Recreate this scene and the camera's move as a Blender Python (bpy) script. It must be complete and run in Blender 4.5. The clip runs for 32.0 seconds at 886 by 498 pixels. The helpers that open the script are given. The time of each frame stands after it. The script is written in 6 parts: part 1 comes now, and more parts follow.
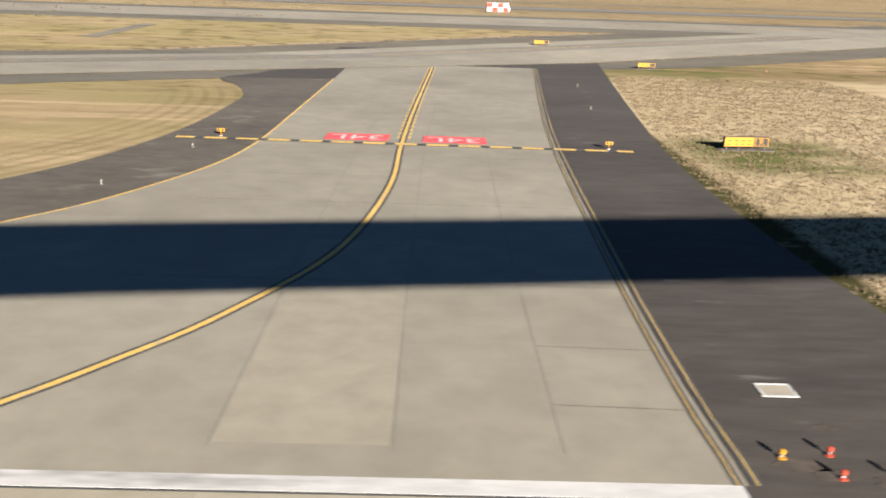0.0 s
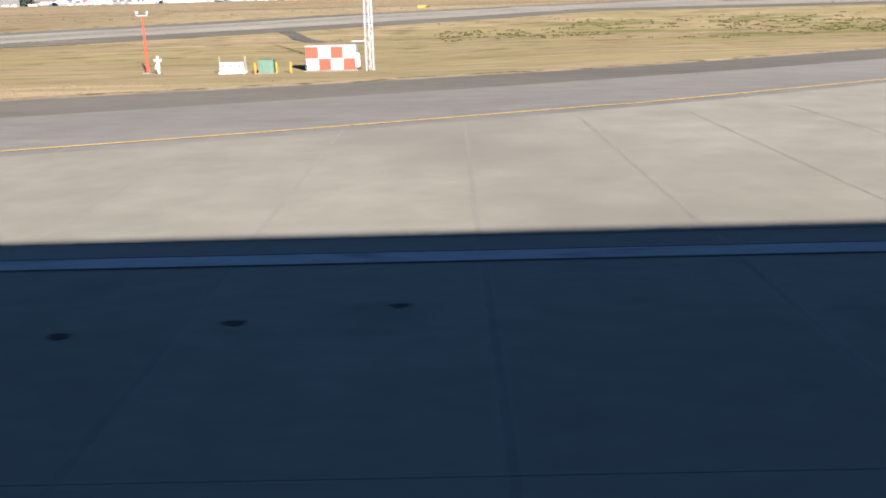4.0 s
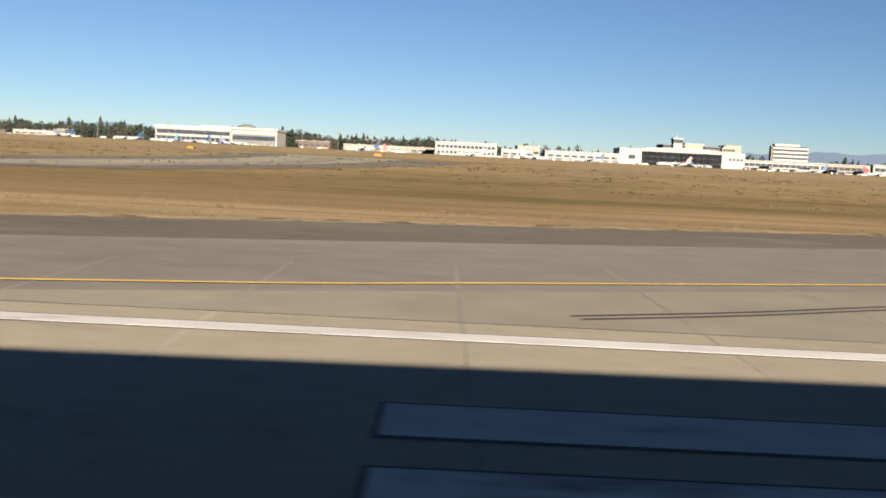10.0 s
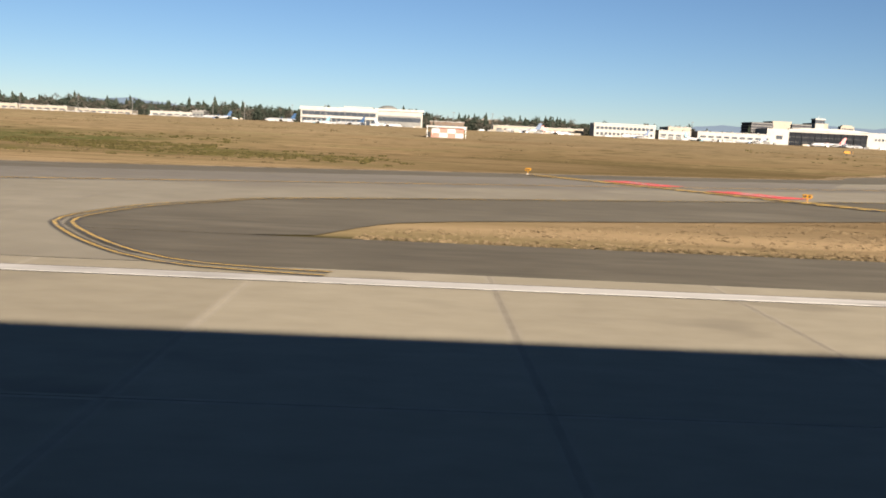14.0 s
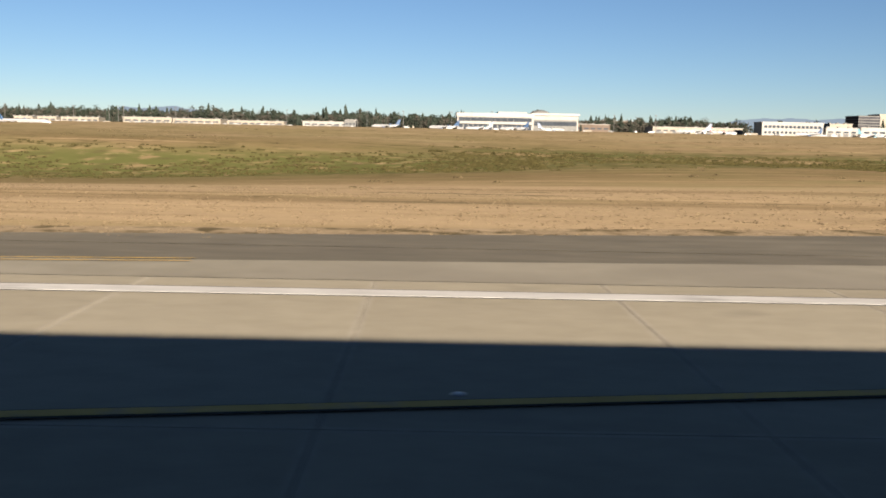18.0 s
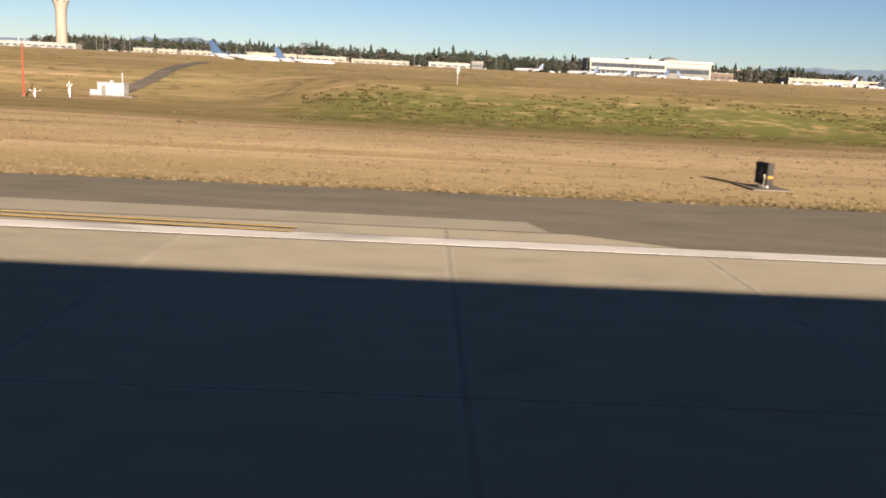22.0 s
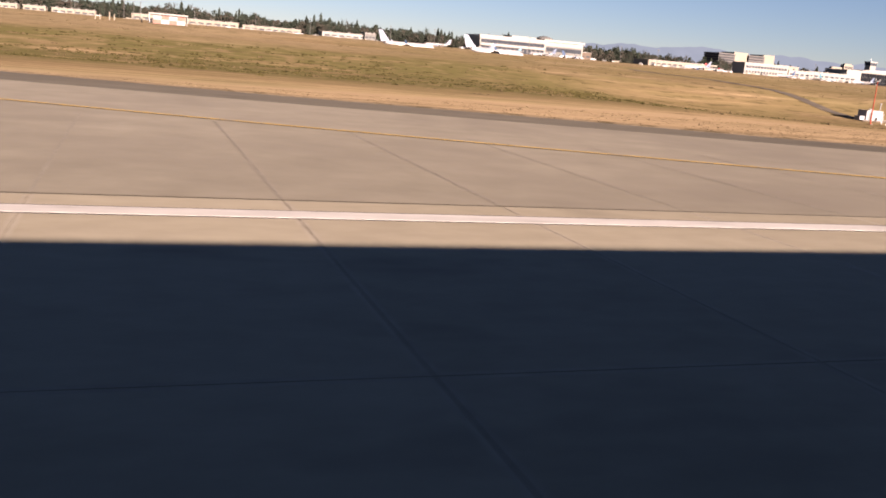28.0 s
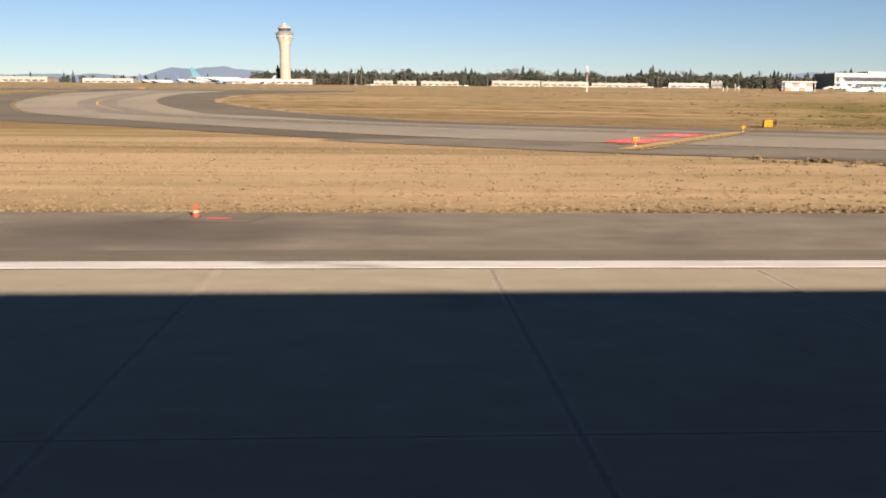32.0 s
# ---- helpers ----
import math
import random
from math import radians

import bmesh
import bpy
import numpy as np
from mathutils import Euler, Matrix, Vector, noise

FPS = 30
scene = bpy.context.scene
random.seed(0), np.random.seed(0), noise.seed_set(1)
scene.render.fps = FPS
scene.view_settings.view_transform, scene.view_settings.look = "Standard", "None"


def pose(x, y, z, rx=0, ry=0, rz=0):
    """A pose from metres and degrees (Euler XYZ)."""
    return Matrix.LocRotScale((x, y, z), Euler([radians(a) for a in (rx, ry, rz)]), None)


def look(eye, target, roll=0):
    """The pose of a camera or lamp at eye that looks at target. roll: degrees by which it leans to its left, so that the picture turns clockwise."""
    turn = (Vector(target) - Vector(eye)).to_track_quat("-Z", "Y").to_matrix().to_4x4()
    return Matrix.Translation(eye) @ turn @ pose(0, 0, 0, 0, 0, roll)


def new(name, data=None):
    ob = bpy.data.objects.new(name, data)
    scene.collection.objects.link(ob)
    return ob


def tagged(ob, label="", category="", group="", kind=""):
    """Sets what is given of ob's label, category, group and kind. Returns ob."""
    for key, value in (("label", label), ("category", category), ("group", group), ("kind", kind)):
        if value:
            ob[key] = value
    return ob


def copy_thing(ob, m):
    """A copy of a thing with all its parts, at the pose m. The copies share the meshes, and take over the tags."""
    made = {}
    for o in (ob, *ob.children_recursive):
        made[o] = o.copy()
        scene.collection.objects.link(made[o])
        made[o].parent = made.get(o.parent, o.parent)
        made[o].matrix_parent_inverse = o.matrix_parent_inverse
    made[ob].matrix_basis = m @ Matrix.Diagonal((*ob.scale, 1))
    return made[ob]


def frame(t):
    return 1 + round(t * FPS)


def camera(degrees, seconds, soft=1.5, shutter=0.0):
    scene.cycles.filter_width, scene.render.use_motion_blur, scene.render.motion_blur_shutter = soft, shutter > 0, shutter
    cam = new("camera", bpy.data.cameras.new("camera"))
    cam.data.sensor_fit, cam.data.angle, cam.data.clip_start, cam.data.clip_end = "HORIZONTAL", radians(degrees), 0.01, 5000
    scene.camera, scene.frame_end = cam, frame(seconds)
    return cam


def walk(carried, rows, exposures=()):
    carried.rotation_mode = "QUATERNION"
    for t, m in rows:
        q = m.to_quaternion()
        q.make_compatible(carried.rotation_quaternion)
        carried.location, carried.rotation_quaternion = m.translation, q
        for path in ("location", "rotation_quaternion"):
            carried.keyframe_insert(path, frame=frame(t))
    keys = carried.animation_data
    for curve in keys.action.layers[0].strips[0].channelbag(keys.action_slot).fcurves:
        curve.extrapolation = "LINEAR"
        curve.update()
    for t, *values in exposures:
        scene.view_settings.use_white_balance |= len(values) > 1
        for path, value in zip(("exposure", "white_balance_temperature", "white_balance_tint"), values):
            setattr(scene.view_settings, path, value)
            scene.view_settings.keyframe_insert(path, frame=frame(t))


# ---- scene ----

# All lengths below are the airfield's own metres; the whole is drawn at SIZE of that.
SIZE = 0.61
cam = camera(52.4, 32.0, soft=1.8, shutter=0.08)
# seconds, x, y, z, yaw, pitch, roll
PATH = [
    (0.0, -10.10, -1.78, 14.75, -0.65, -16.44, -1.80),
    (0.6, -47.22, -1.61, 13.07, -0.36, -16.30, -1.98),
    (1.0, -71.77, -1.54, 11.85, -0.88, -15.57, -0.78),
    (1.2, -84.04, -1.50, 11.24, -0.97, -15.68, -1.69),
    (1.5, -102.46, -1.44, 10.39, -1.22, -15.77, -0.56),
    (1.9, -127.12, -1.34, 9.36, -1.67, -16.09, -0.28),
    (2.4, -158.25, -1.16, 8.31, -1.83, -16.27, 0.73),
    (3.4, -221.28, -0.65, 6.93, 0.31, -15.89, 1.84),
    (4.0, -259.44, -0.28, 6.45, 0.26, -15.32, 1.40),
    (4.5, -291.13, 0.05, 6.24, 0.67, -14.01, 1.12),
    (6.5, -419.69, 1.30, 5.52, -0.94, -6.67, 0.71),
    (7.0, -450.69, 1.48, 5.44, -0.93, -6.49, -0.10),
    (7.5, -481.32, 1.58, 5.31, -0.86, -7.71, -0.60),
    (8.0, -511.40, 1.59, 5.22, -0.10, -9.97, -0.56),
    (8.5, -541.85, 1.48, 4.75, -0.19, -7.19, -2.98),
    (9.0, -571.99, 1.30, 4.60, -0.53, -5.09, -3.64),
    (9.5, -601.97, 1.02, 4.43, -0.27, -5.49, -3.09),
    (10.0, -631.65, 0.67, 4.26, 0.03, -5.47, -2.81),
    (10.5, -661.10, 0.27, 4.17, 0.35, -5.24, -2.56),
    (11.0, -690.29, -0.14, 4.12, 0.44, -6.17, -2.52),
    (11.5, -719.18, -0.56, 4.10, 0.31, -7.53, -2.60),
    (12.0, -747.71, -0.95, 4.09, 0.14, -7.74, -2.90),
    (12.5, -775.86, -1.29, 4.09, -0.29, -7.36, -3.00),
    (13.0, -803.60, -1.57, 4.08, -0.62, -7.00, -2.81),
    (13.5, -830.90, -1.79, 4.03, -0.98, -7.17, -2.89),
    (15.5, -936.69, -2.00, 4.09, -1.74, -6.60, -1.99),
    (16.0, -961.84, -1.97, 4.04, -1.66, -6.64, -1.97),
    (16.5, -986.77, -1.88, 4.09, -1.48, -6.86, -1.56),
    (17.0, -1011.32, -1.77, 4.16, -1.19, -6.73, -1.02),
    (17.5, -1035.58, -1.63, 4.21, -0.84, -7.06, -0.91),
    (18.0, -1059.60, -1.49, 4.23, -0.63, -7.11, -1.17),
    (18.5, -1083.46, -1.34, 4.23, -0.64, -7.56, -1.18),
    (19.0, -1107.16, -1.20, 4.22, -0.57, -6.97, -0.99),
    (19.5, -1130.72, -1.05, 4.23, -0.14, -5.71, -0.73),
    (20.0, -1154.14, -0.90, 4.24, 0.38, -5.73, -0.55),
    (20.5, -1177.41, -0.76, 4.24, 0.73, -7.15, -0.71),
    (21.0, -1200.53, -0.62, 4.24, 0.61, -8.67, -0.71),
    (21.5, -1223.49, -0.50, 4.24, 0.17, -10.24, -1.39),
    (22.0, -1246.26, -0.38, 4.23, -0.98, -10.91, -2.76),
    (22.5, -1268.78, -0.28, 4.23, -4.01, -11.01, -3.11),
    (23.0, -1290.99, -0.19, 4.23, -8.91, -12.09, -4.70),
    (23.5, -1312.90, -0.10, 4.25, -12.46, -12.94, -4.54),
    (23.8, -1325.91, -0.05, 4.26, -13.21, -14.47, -5.87),
    (24.0, -1334.52, -0.03, 4.27, -14.95, -15.80, -6.70),
    (24.5, -1355.84, 0.04, 4.28, -18.80, -18.42, -7.89),
    (26.5, -1437.95, 0.18, 4.32, -15.80, -17.18, -5.57),
    (27.0, -1457.30, 0.18, 4.26, -17.10, -13.82, -5.22),
    (27.5, -1476.77, 0.19, 4.23, -17.43, -12.37, -5.38),
    (28.0, -1495.56, 0.20, 4.26, -18.50, -12.18, -4.83),
    (28.5, -1513.72, 0.21, 4.26, -18.74, -11.98, -4.10),
    (29.0, -1531.44, 0.22, 4.25, -19.00, -11.68, -3.65),
    (29.5, -1548.83, 0.23, 4.25, -18.44, -11.35, -3.46),
    (29.8, -1559.18, 0.25, 4.26, -17.63, -11.10, -3.29),
    (30.0, -1566.08, 0.26, 4.27, -16.95, -11.24, -3.47),
    (30.5, -1583.33, 0.30, 4.29, -12.80, -11.23, -3.13),
    (31.0, -1600.48, 0.34, 4.29, -7.48, -10.70, -2.23),
    (31.5, -1617.89, 0.39, 4.25, -4.61, -10.14, -1.35),
    (32.0, -1635.58, 0.44, 4.21, -3.00, -9.77, -0.48),
]
# seconds, stops, kelvin, tint of the camera's automatic exposure and white balance
EXPOSURES = [(0.0, 1.65, 5850, 9), (1.0, 1.55, 6150, 10), (2.0, 2.0, 6400, 12), (3.0, 1.82, 5800, 12), (4.0, 1.85, 5500, 12), (4.5, 1.72, 5800, 12), (7.0, 1.33, 6550, 11), (9.5, 1.3, 6400, 11), (11.0, 1.33, 6600, 12), (13.0, 1.33, 6650, 12),
             (16.0, 1.3, 6400, 10), (18.0, 1.32, 6550, 11), (20.0, 1.32, 6350, 9), (21.5, 1.35, 6800, 13), (22.5, 1.4, 7000, 19), (23.5, 1.55, 7150, 30), (24.0, 1.65, 6500, 34), (24.5, 1.95, 5750, 20), (26.5, 2.4, 5050, 13), (27.0, 2.3, 5450, 14), (27.7, 1.5, 6900, 30), (29.0, 1.42, 7050, 29),
             (29.9, 1.37, 6980, 26), (30.5, 1.33, 7100, 21), (31.0, 1.35, 7100, 20), (32.0, 1.4, 6850, 18)]
walk(cam, [(t, pose(x * SIZE, y * SIZE, z * SIZE, 90 + pitch, roll, yaw)) for t, x, y, z, yaw, pitch, roll in PATH],
     exposures=EXPOSURES)

# ---------------------------------------------------------------- light
SUN_TO = Vector((-0.34, 0.94, -0.2824)).normalized()      # the way the light travels
elev = math.asin(-SUN_TO.z)
azim = math.atan2(-SUN_TO.x, -SUN_TO.y)
world = bpy.data.worlds.new("sky")
scene.world = world
world.use_nodes = True
wn = world.node_tree.nodes
sky = wn.new("ShaderNodeTexSky")
sky.sky_type, sky.sun_disc = "NISHITA", False
sky.sun_elevation, sky.sun_rotation = elev, azim
sky.air_density, sky.dust_density, sky.ozone_density = 0.8, 0.0, 5.0
wn["Background"].inputs[1].default_value = 0.044
tint = wn.new("ShaderNodeMix")
tint.data_type, tint.blend_type = "RGBA", "MULTIPLY"
tint.inputs["Factor"].default_value = 1.0
tint.inputs["B"].default_value = (1.075, 0.95, 0.88, 1)
world.node_tree.links.new(sky.outputs[0], tint.inputs["A"])
world.node_tree.links.new(tint.outputs["Result"], wn["Background"].inputs[0])
sun_data = bpy.data.lights.new("sun", "SUN")
sun_data.energy, sun_data.angle, sun_data.color = 13.5, radians(0.5), (1.0, 0.87, 0.71)
sun = new("sun", sun_data)
sun.matrix_world = look((0, 0, 0), SUN_TO)


# ---------------------------------------------------------------- materials
def surface(name, low, high, fine=2.0, broad=0.1, rough=0.85, bump=0.15, metal=0.0, stretch=(1, 1, 1), spots=None, emit=None,
            island=0.0):
    """A painted or grown surface: two colours mixed by noise of two sizes, in metres of the world, with relief."""
    m = bpy.data.materials.new(name)
    m.use_nodes = True
    n, l = m.node_tree.nodes, m.node_tree.links
    p = n["Principled BSDF"]
    geo = n.new("ShaderNodeNewGeometry")
    sc = n.new("ShaderNodeVectorMath")
    sc.operation = "MULTIPLY"
    sc.inputs[1].default_value = [v / SIZE for v in stretch]
    l.new(geo.outputs["Position"], sc.inputs[0])
    def noise_of(scale, detail):
        t = n.new("ShaderNodeTexNoise")
        t.inputs["Scale"].default_value, t.inputs["Detail"].default_value, t.inputs["Roughness"].default_value = scale, detail, 0.62
        l.new(sc.outputs[0], t.inputs["Vector"])
        return t
    a, b = noise_of(fine, 5), noise_of(broad, 4)
    add = n.new("ShaderNodeMath")
    add.operation = "MULTIPLY_ADD"
    add.inputs[1].default_value = 0.5
    l.new(a.outputs[0], add.inputs[0])
    half = n.new("ShaderNodeMath")
    half.operation = "MULTIPLY"
    half.inputs[1].default_value = 0.5
    l.new(b.outputs[0], half.inputs[0])
    l.new(half.outputs[0], add.inputs[2])
    fac = add.outputs[0]
    if island:
        isl = n.new("ShaderNodeMath")
        isl.operation = "MULTIPLY_ADD"
        oi = n.new("ShaderNodeObjectInfo")
        sm = n.new("ShaderNodeMath")
        sm.operation = "ADD"
        l.new(geo.outputs["Random Per Island"], sm.inputs[0])
        l.new(oi.outputs["Random"], sm.inputs[1])
        fr = n.new("ShaderNodeMath")
        fr.operation = "FRACT"
        l.new(sm.outputs[0], fr.inputs[0])
        l.new(fr.outputs[0], isl.inputs[0])
        isl.inputs[1].default_value = island
        l.new(fac, isl.inputs[2])
        fac = isl.outputs[0]
    ramp = n.new("ShaderNodeValToRGB")
    ramp.color_ramp.elements[0].position, ramp.color_ramp.elements[1].position = 0.32, 0.68 + island
    ramp.color_ramp.elements[0].color, ramp.color_ramp.elements[1].color = (*low, 1), (*high, 1)
    l.new(fac, ramp.inputs[0])
    colour = ramp.outputs[0]
    if spots:
        tint, scale, start, end = spots
        s = noise_of(scale, 3)
        r = n.new("ShaderNodeMapRange")
        r.inputs["From Min"].default_value, r.inputs["From Max"].default_value = start, end
        l.new(s.outputs[0], r.inputs["Value"])
        mix = n.new("ShaderNodeMix")
        mix.data_type = "RGBA"
        l.new(r.outputs[0], mix.inputs["Factor"])
        l.new(colour, mix.inputs["A"])
        mix.inputs["B"].default_value = (*tint, 1)
        colour = mix.outputs["Result"]
    l.new(colour, p.inputs["Base Color"])
    p.inputs["Roughness"].default_value, p.inputs["Metallic"].default_value = rough, metal
    p.inputs["Specular IOR Level"].default_value = 0.0 if rough >= 0.95 else 0.12 if rough >= 0.55 else 0.4
    if emit:
        l.new(colour, p.inputs["Emission Color"])
        p.inputs["Emission Strength"].default_value = emit
    if bump:
        bp = n.new("ShaderNodeBump")
        bp.inputs["Strength"].default_value, bp.inputs["Distance"].default_value = bump, 0.05
        l.new(a.outputs[0], bp.inputs["Height"])
        l.new(bp.outputs[0], p.inputs["Normal"])
    return m


CONCRETE = surface("concrete", (0.1283, 0.1121, 0.0821), (0.1947, 0.1748, 0.1318), 1.2, 0.06, 0.8, 0.1, stretch=(0.6, 1, 1), island=0.12, spots=((0.1045, 0.0912, 0.0704), 0.25, 0.58, 0.8))
PALE_CONCRETE = surface("pale_concrete", (0.1311, 0.1159, 0.0893), (0.2061, 0.1852, 0.1471), 1.6, 0.15, 0.8, 0.1, island=0.1)
TAXI_CONCRETE = surface("taxi_concrete", (0.1071, 0.0956, 0.073), (0.1589, 0.1442, 0.1138), 0.6, 0.04, 0.8, 0.1, stretch=(0.7, 0.7, 1), spots=((0.1035, 0.0912, 0.073), 0.07, 0.48, 0.72))
RECAST = surface("recast_concrete", (0.116, 0.1025, 0.0775), (0.17, 0.1525, 0.1185), 0.6, 0.04, 0.8, 0.1)
BLEACHED = surface("bleached_concrete", (0.108, 0.097, 0.077), (0.155, 0.141, 0.115), 1.5, 0.2, 0.8, 0.1)
WORN_CONCRETE = surface("worn_concrete", (0.076, 0.068, 0.0568), (0.12, 0.1088, 0.092), 0.6, 0.04, 0.8, 0.1, stretch=(0.5, 1, 1))
ASPHALT = surface("asphalt", (0.0412, 0.0358, 0.0267), (0.0841, 0.0744, 0.0563), 1.0, 0.05, 0.9, 0.2, stretch=(0.3, 1, 1), spots=((0.0973, 0.0865, 0.0667), 0.12, 0.6, 0.75))
WORN_ASPHALT = surface("worn_asphalt", (0.0605, 0.0524, 0.0397), (0.117, 0.1034, 0.0802), 0.8, 0.08, 0.9, 0.15, stretch=(0.6, 1, 1), spots=((0.0485, 0.042, 0.0343), 0.12, 0.52, 0.7))
OLD_ASPHALT = surface("old_asphalt", (0.032, 0.0272, 0.0215), (0.067, 0.0575, 0.0455), 0.8, 0.08, 0.9, 0.15, stretch=(0.6, 1, 1), spots=((0.09, 0.079, 0.063), 0.2, 0.6, 0.75))
DARK_ASPHALT = surface("dark_asphalt", (0.0181, 0.0153, 0.0132), (0.0432, 0.0369, 0.0313), 1.0, 0.07, 0.9, 0.2, stretch=(0.25, 1, 1), spots=((0.0767, 0.0697, 0.0613), 0.5, 0.66, 0.76))
WHITE_LINE = surface("white_line", (0.2046, 0.1984, 0.1891), (0.3224, 0.3131, 0.2976), 1.5, 0.2, 0.75, 0.05, stretch=(0.3, 1, 1), spots=((0.1116, 0.1066, 0.0992), 0.5, 0.56, 0.72))
YELLOW_LINE = surface("yellow_line", (0.2707, 0.1749, 0.0449), (0.3705, 0.2488, 0.0663), 2.0, 0.2, 0.8, 0.05, spots=((0.1995, 0.1564, 0.0975), 0.8, 0.55, 0.7))
BLACK_LINE = surface("black_line", (0.02, 0.02, 0.02), (0.05, 0.048, 0.045), 2.0, 0.2, 0.8, 0.05)
RED_LINE = surface("red_line", (0.3, 0.0338, 0.0375), (0.4125, 0.0675, 0.0638), 1.5, 0.3, 0.7, 0.05)
JOINT = surface("joint", (0.034, 0.0314, 0.0289), (0.0723, 0.0663, 0.0595), 2.0, 0.3, 0.9, 0.05)
WHITE_WALL = surface("white_wall", (0.1102, 0.1056, 0.0974), (0.145, 0.1409, 0.1334), 0.3, 0.03, 0.6, 0.03)
CREAM_WALL = surface("cream_wall", (0.0967, 0.0853, 0.0696), (0.143, 0.1279, 0.1062), 0.3, 0.03, 0.7, 0.03)
GREY_WALL = surface("grey_wall", (0.0462, 0.047, 0.0462), (0.077, 0.077, 0.0747), 0.3, 0.03, 0.7, 0.03)
BROWN_WALL = surface("brown_wall", (0.0385, 0.0285, 0.0223), (0.0655, 0.0501, 0.0385), 0.3, 0.03, 0.8, 0.03)
# Near-black: interior shade put into the colour; the steel hall's roof shares it.
DARK_INSIDE = surface("dark_inside", (0.0092, 0.01, 0.0139), (0.0231, 0.0231, 0.027), 0.2, 0.03, 0.9, 0.0)
GLASS = surface("dark_glass", (0.0092, 0.0123, 0.0169), (0.0231, 0.0277, 0.0347), 0.3, 0.05, 0.6, 0.0)
GLASS.node_tree.nodes["Principled BSDF"].inputs["Specular IOR Level"].default_value = 0.04
BLACK_GLASS = surface("black_glass", (0.0028, 0.0034, 0.0045), (0.0065, 0.0075, 0.0095), 0.3, 0.05, 0.6, 0.0)
BLACK_GLASS.node_tree.nodes["Principled BSDF"].inputs["Specular IOR Level"].default_value = 0.02
ROOF = surface("roof", (0.116, 0.1131, 0.1079), (0.1682, 0.1647, 0.1578), 0.2, 0.03, 0.6, 0.03)
JET_WHITE = surface("jet_white", (0.1276, 0.1288, 0.1334), (0.174, 0.174, 0.1769), 0.3, 0.05, 0.3, 0.0)
JET_NAVY = surface("jet_navy", (0.0046, 0.0154, 0.0423), (0.0108, 0.0347, 0.077), 0.2, 0.05, 0.35, 0.0)
JET_TEAL = surface("jet_teal", (0.0115, 0.0501, 0.0732), (0.027, 0.0847, 0.1078), 0.2, 0.05, 0.35, 0.0)
JET_RED = surface("jet_red", (0.1232, 0.0054, 0.0069), (0.1771, 0.01, 0.0115), 0.2, 0.05, 0.35, 0.0)
METAL = surface("metal", (0.32, 0.33, 0.34), (0.5, 0.5, 0.5), 3, 0.3, 0.45, 0.03, metal=0.6)
RUBBER = surface("rubber", (0.015, 0.015, 0.015), (0.03, 0.03, 0.03), 4, 0.3, 0.8, 0.03)
SIGN_YELLOW = surface("sign_yellow", (0.1559, 0.0719, 0.0031), (0.2079, 0.0993, 0.0042), 2, 0.3, 0.6, 0.02)
SIGN_BLACK = surface("sign_black", (0.0046, 0.0046, 0.0046), (0.0123, 0.0108, 0.01), 3, 0.3, 0.6, 0.02)
ORANGE = surface("orange", (0.1155, 0.0146, 0.0069), (0.1617, 0.0239, 0.0108), 2, 0.3, 0.6, 0.02)
GREEN_BOX = surface("green_box", (0.0231, 0.0423, 0.0293), (0.0385, 0.0616, 0.0431), 2, 0.3, 0.6, 0.02)
GRAVEL = surface("gravel", (0.0423, 0.0385, 0.0339), (0.0847, 0.0755, 0.0655), 2, 0.2, 0.95, 0.3)
NEEDLE = surface("needle", (0.0073, 0.01, 0.0086), (0.019, 0.0231, 0.0174), 0.6, 0.05, 0.95, 0.0, island=0.2)
TWIG = surface("twig", (0.0167, 0.0156, 0.0135), (0.0358, 0.0333, 0.0278), 0.6, 0.05, 0.95, 0.0, island=0.2)
STRAW = surface("straw", (0.0478, 0.0356, 0.0218), (0.0838, 0.0628, 0.0385), 1.2, 0.12, 0.95, 0.0, island=0.2)
POLE = surface("pole", (0.0385, 0.0385, 0.0385), (0.0693, 0.0678, 0.0655), 1, 0.1, 0.6, 0.0)
PALE_TURF = surface("pale_turf", (0.0979, 0.0738, 0.0468), (0.2074, 0.1603, 0.1058), 1.5, 0.15, 0.95, 0.5, spots=((0.0576, 0.0454, 0.0265), 0.4, 0.52, 0.62))
TURF_GREEN = surface("turf_green", (0.0135, 0.0125, 0.0054), (0.031, 0.0261, 0.0107), 1.0, 0.05, 0.95, 0.0, island=0.3)
ROUGH = surface("rough", (0.0221, 0.0179, 0.0098), (0.0551, 0.0415, 0.0235), 1.0, 0.05, 0.95, 0.0, island=0.3)
FADED_RED = surface("faded_red", (0.13, 0.05, 0.04), (0.19, 0.085, 0.07), 2, 0.3, 0.7, 0.02)
STAIN = surface("stain", (0.017, 0.0145, 0.0119), (0.0638, 0.051, 0.0399), 1.5, 0.4, 0.85, 0.05)
# Distance haze and daylight are put into the hills' own glow; the base is black.
HILL_GLOW = surface("hill", (0.1232, 0.1523, 0.1856), (0.145, 0.1768, 0.2112), 0.004, 0.001, 1.0, 0.0, emit=1.0)
HILL_GLOW.node_tree.links.remove(HILL_GLOW.node_tree.nodes["Principled BSDF"].inputs["Base Color"].links[0])
HILL_GLOW.node_tree.nodes["Principled BSDF"].inputs["Base Color"].default_value = (0, 0, 0, 1)
HULL = surface("hull", (0.03, 0.045, 0.1), (0.045, 0.06, 0.13), 1, 0.1, 0.5, 0.0)


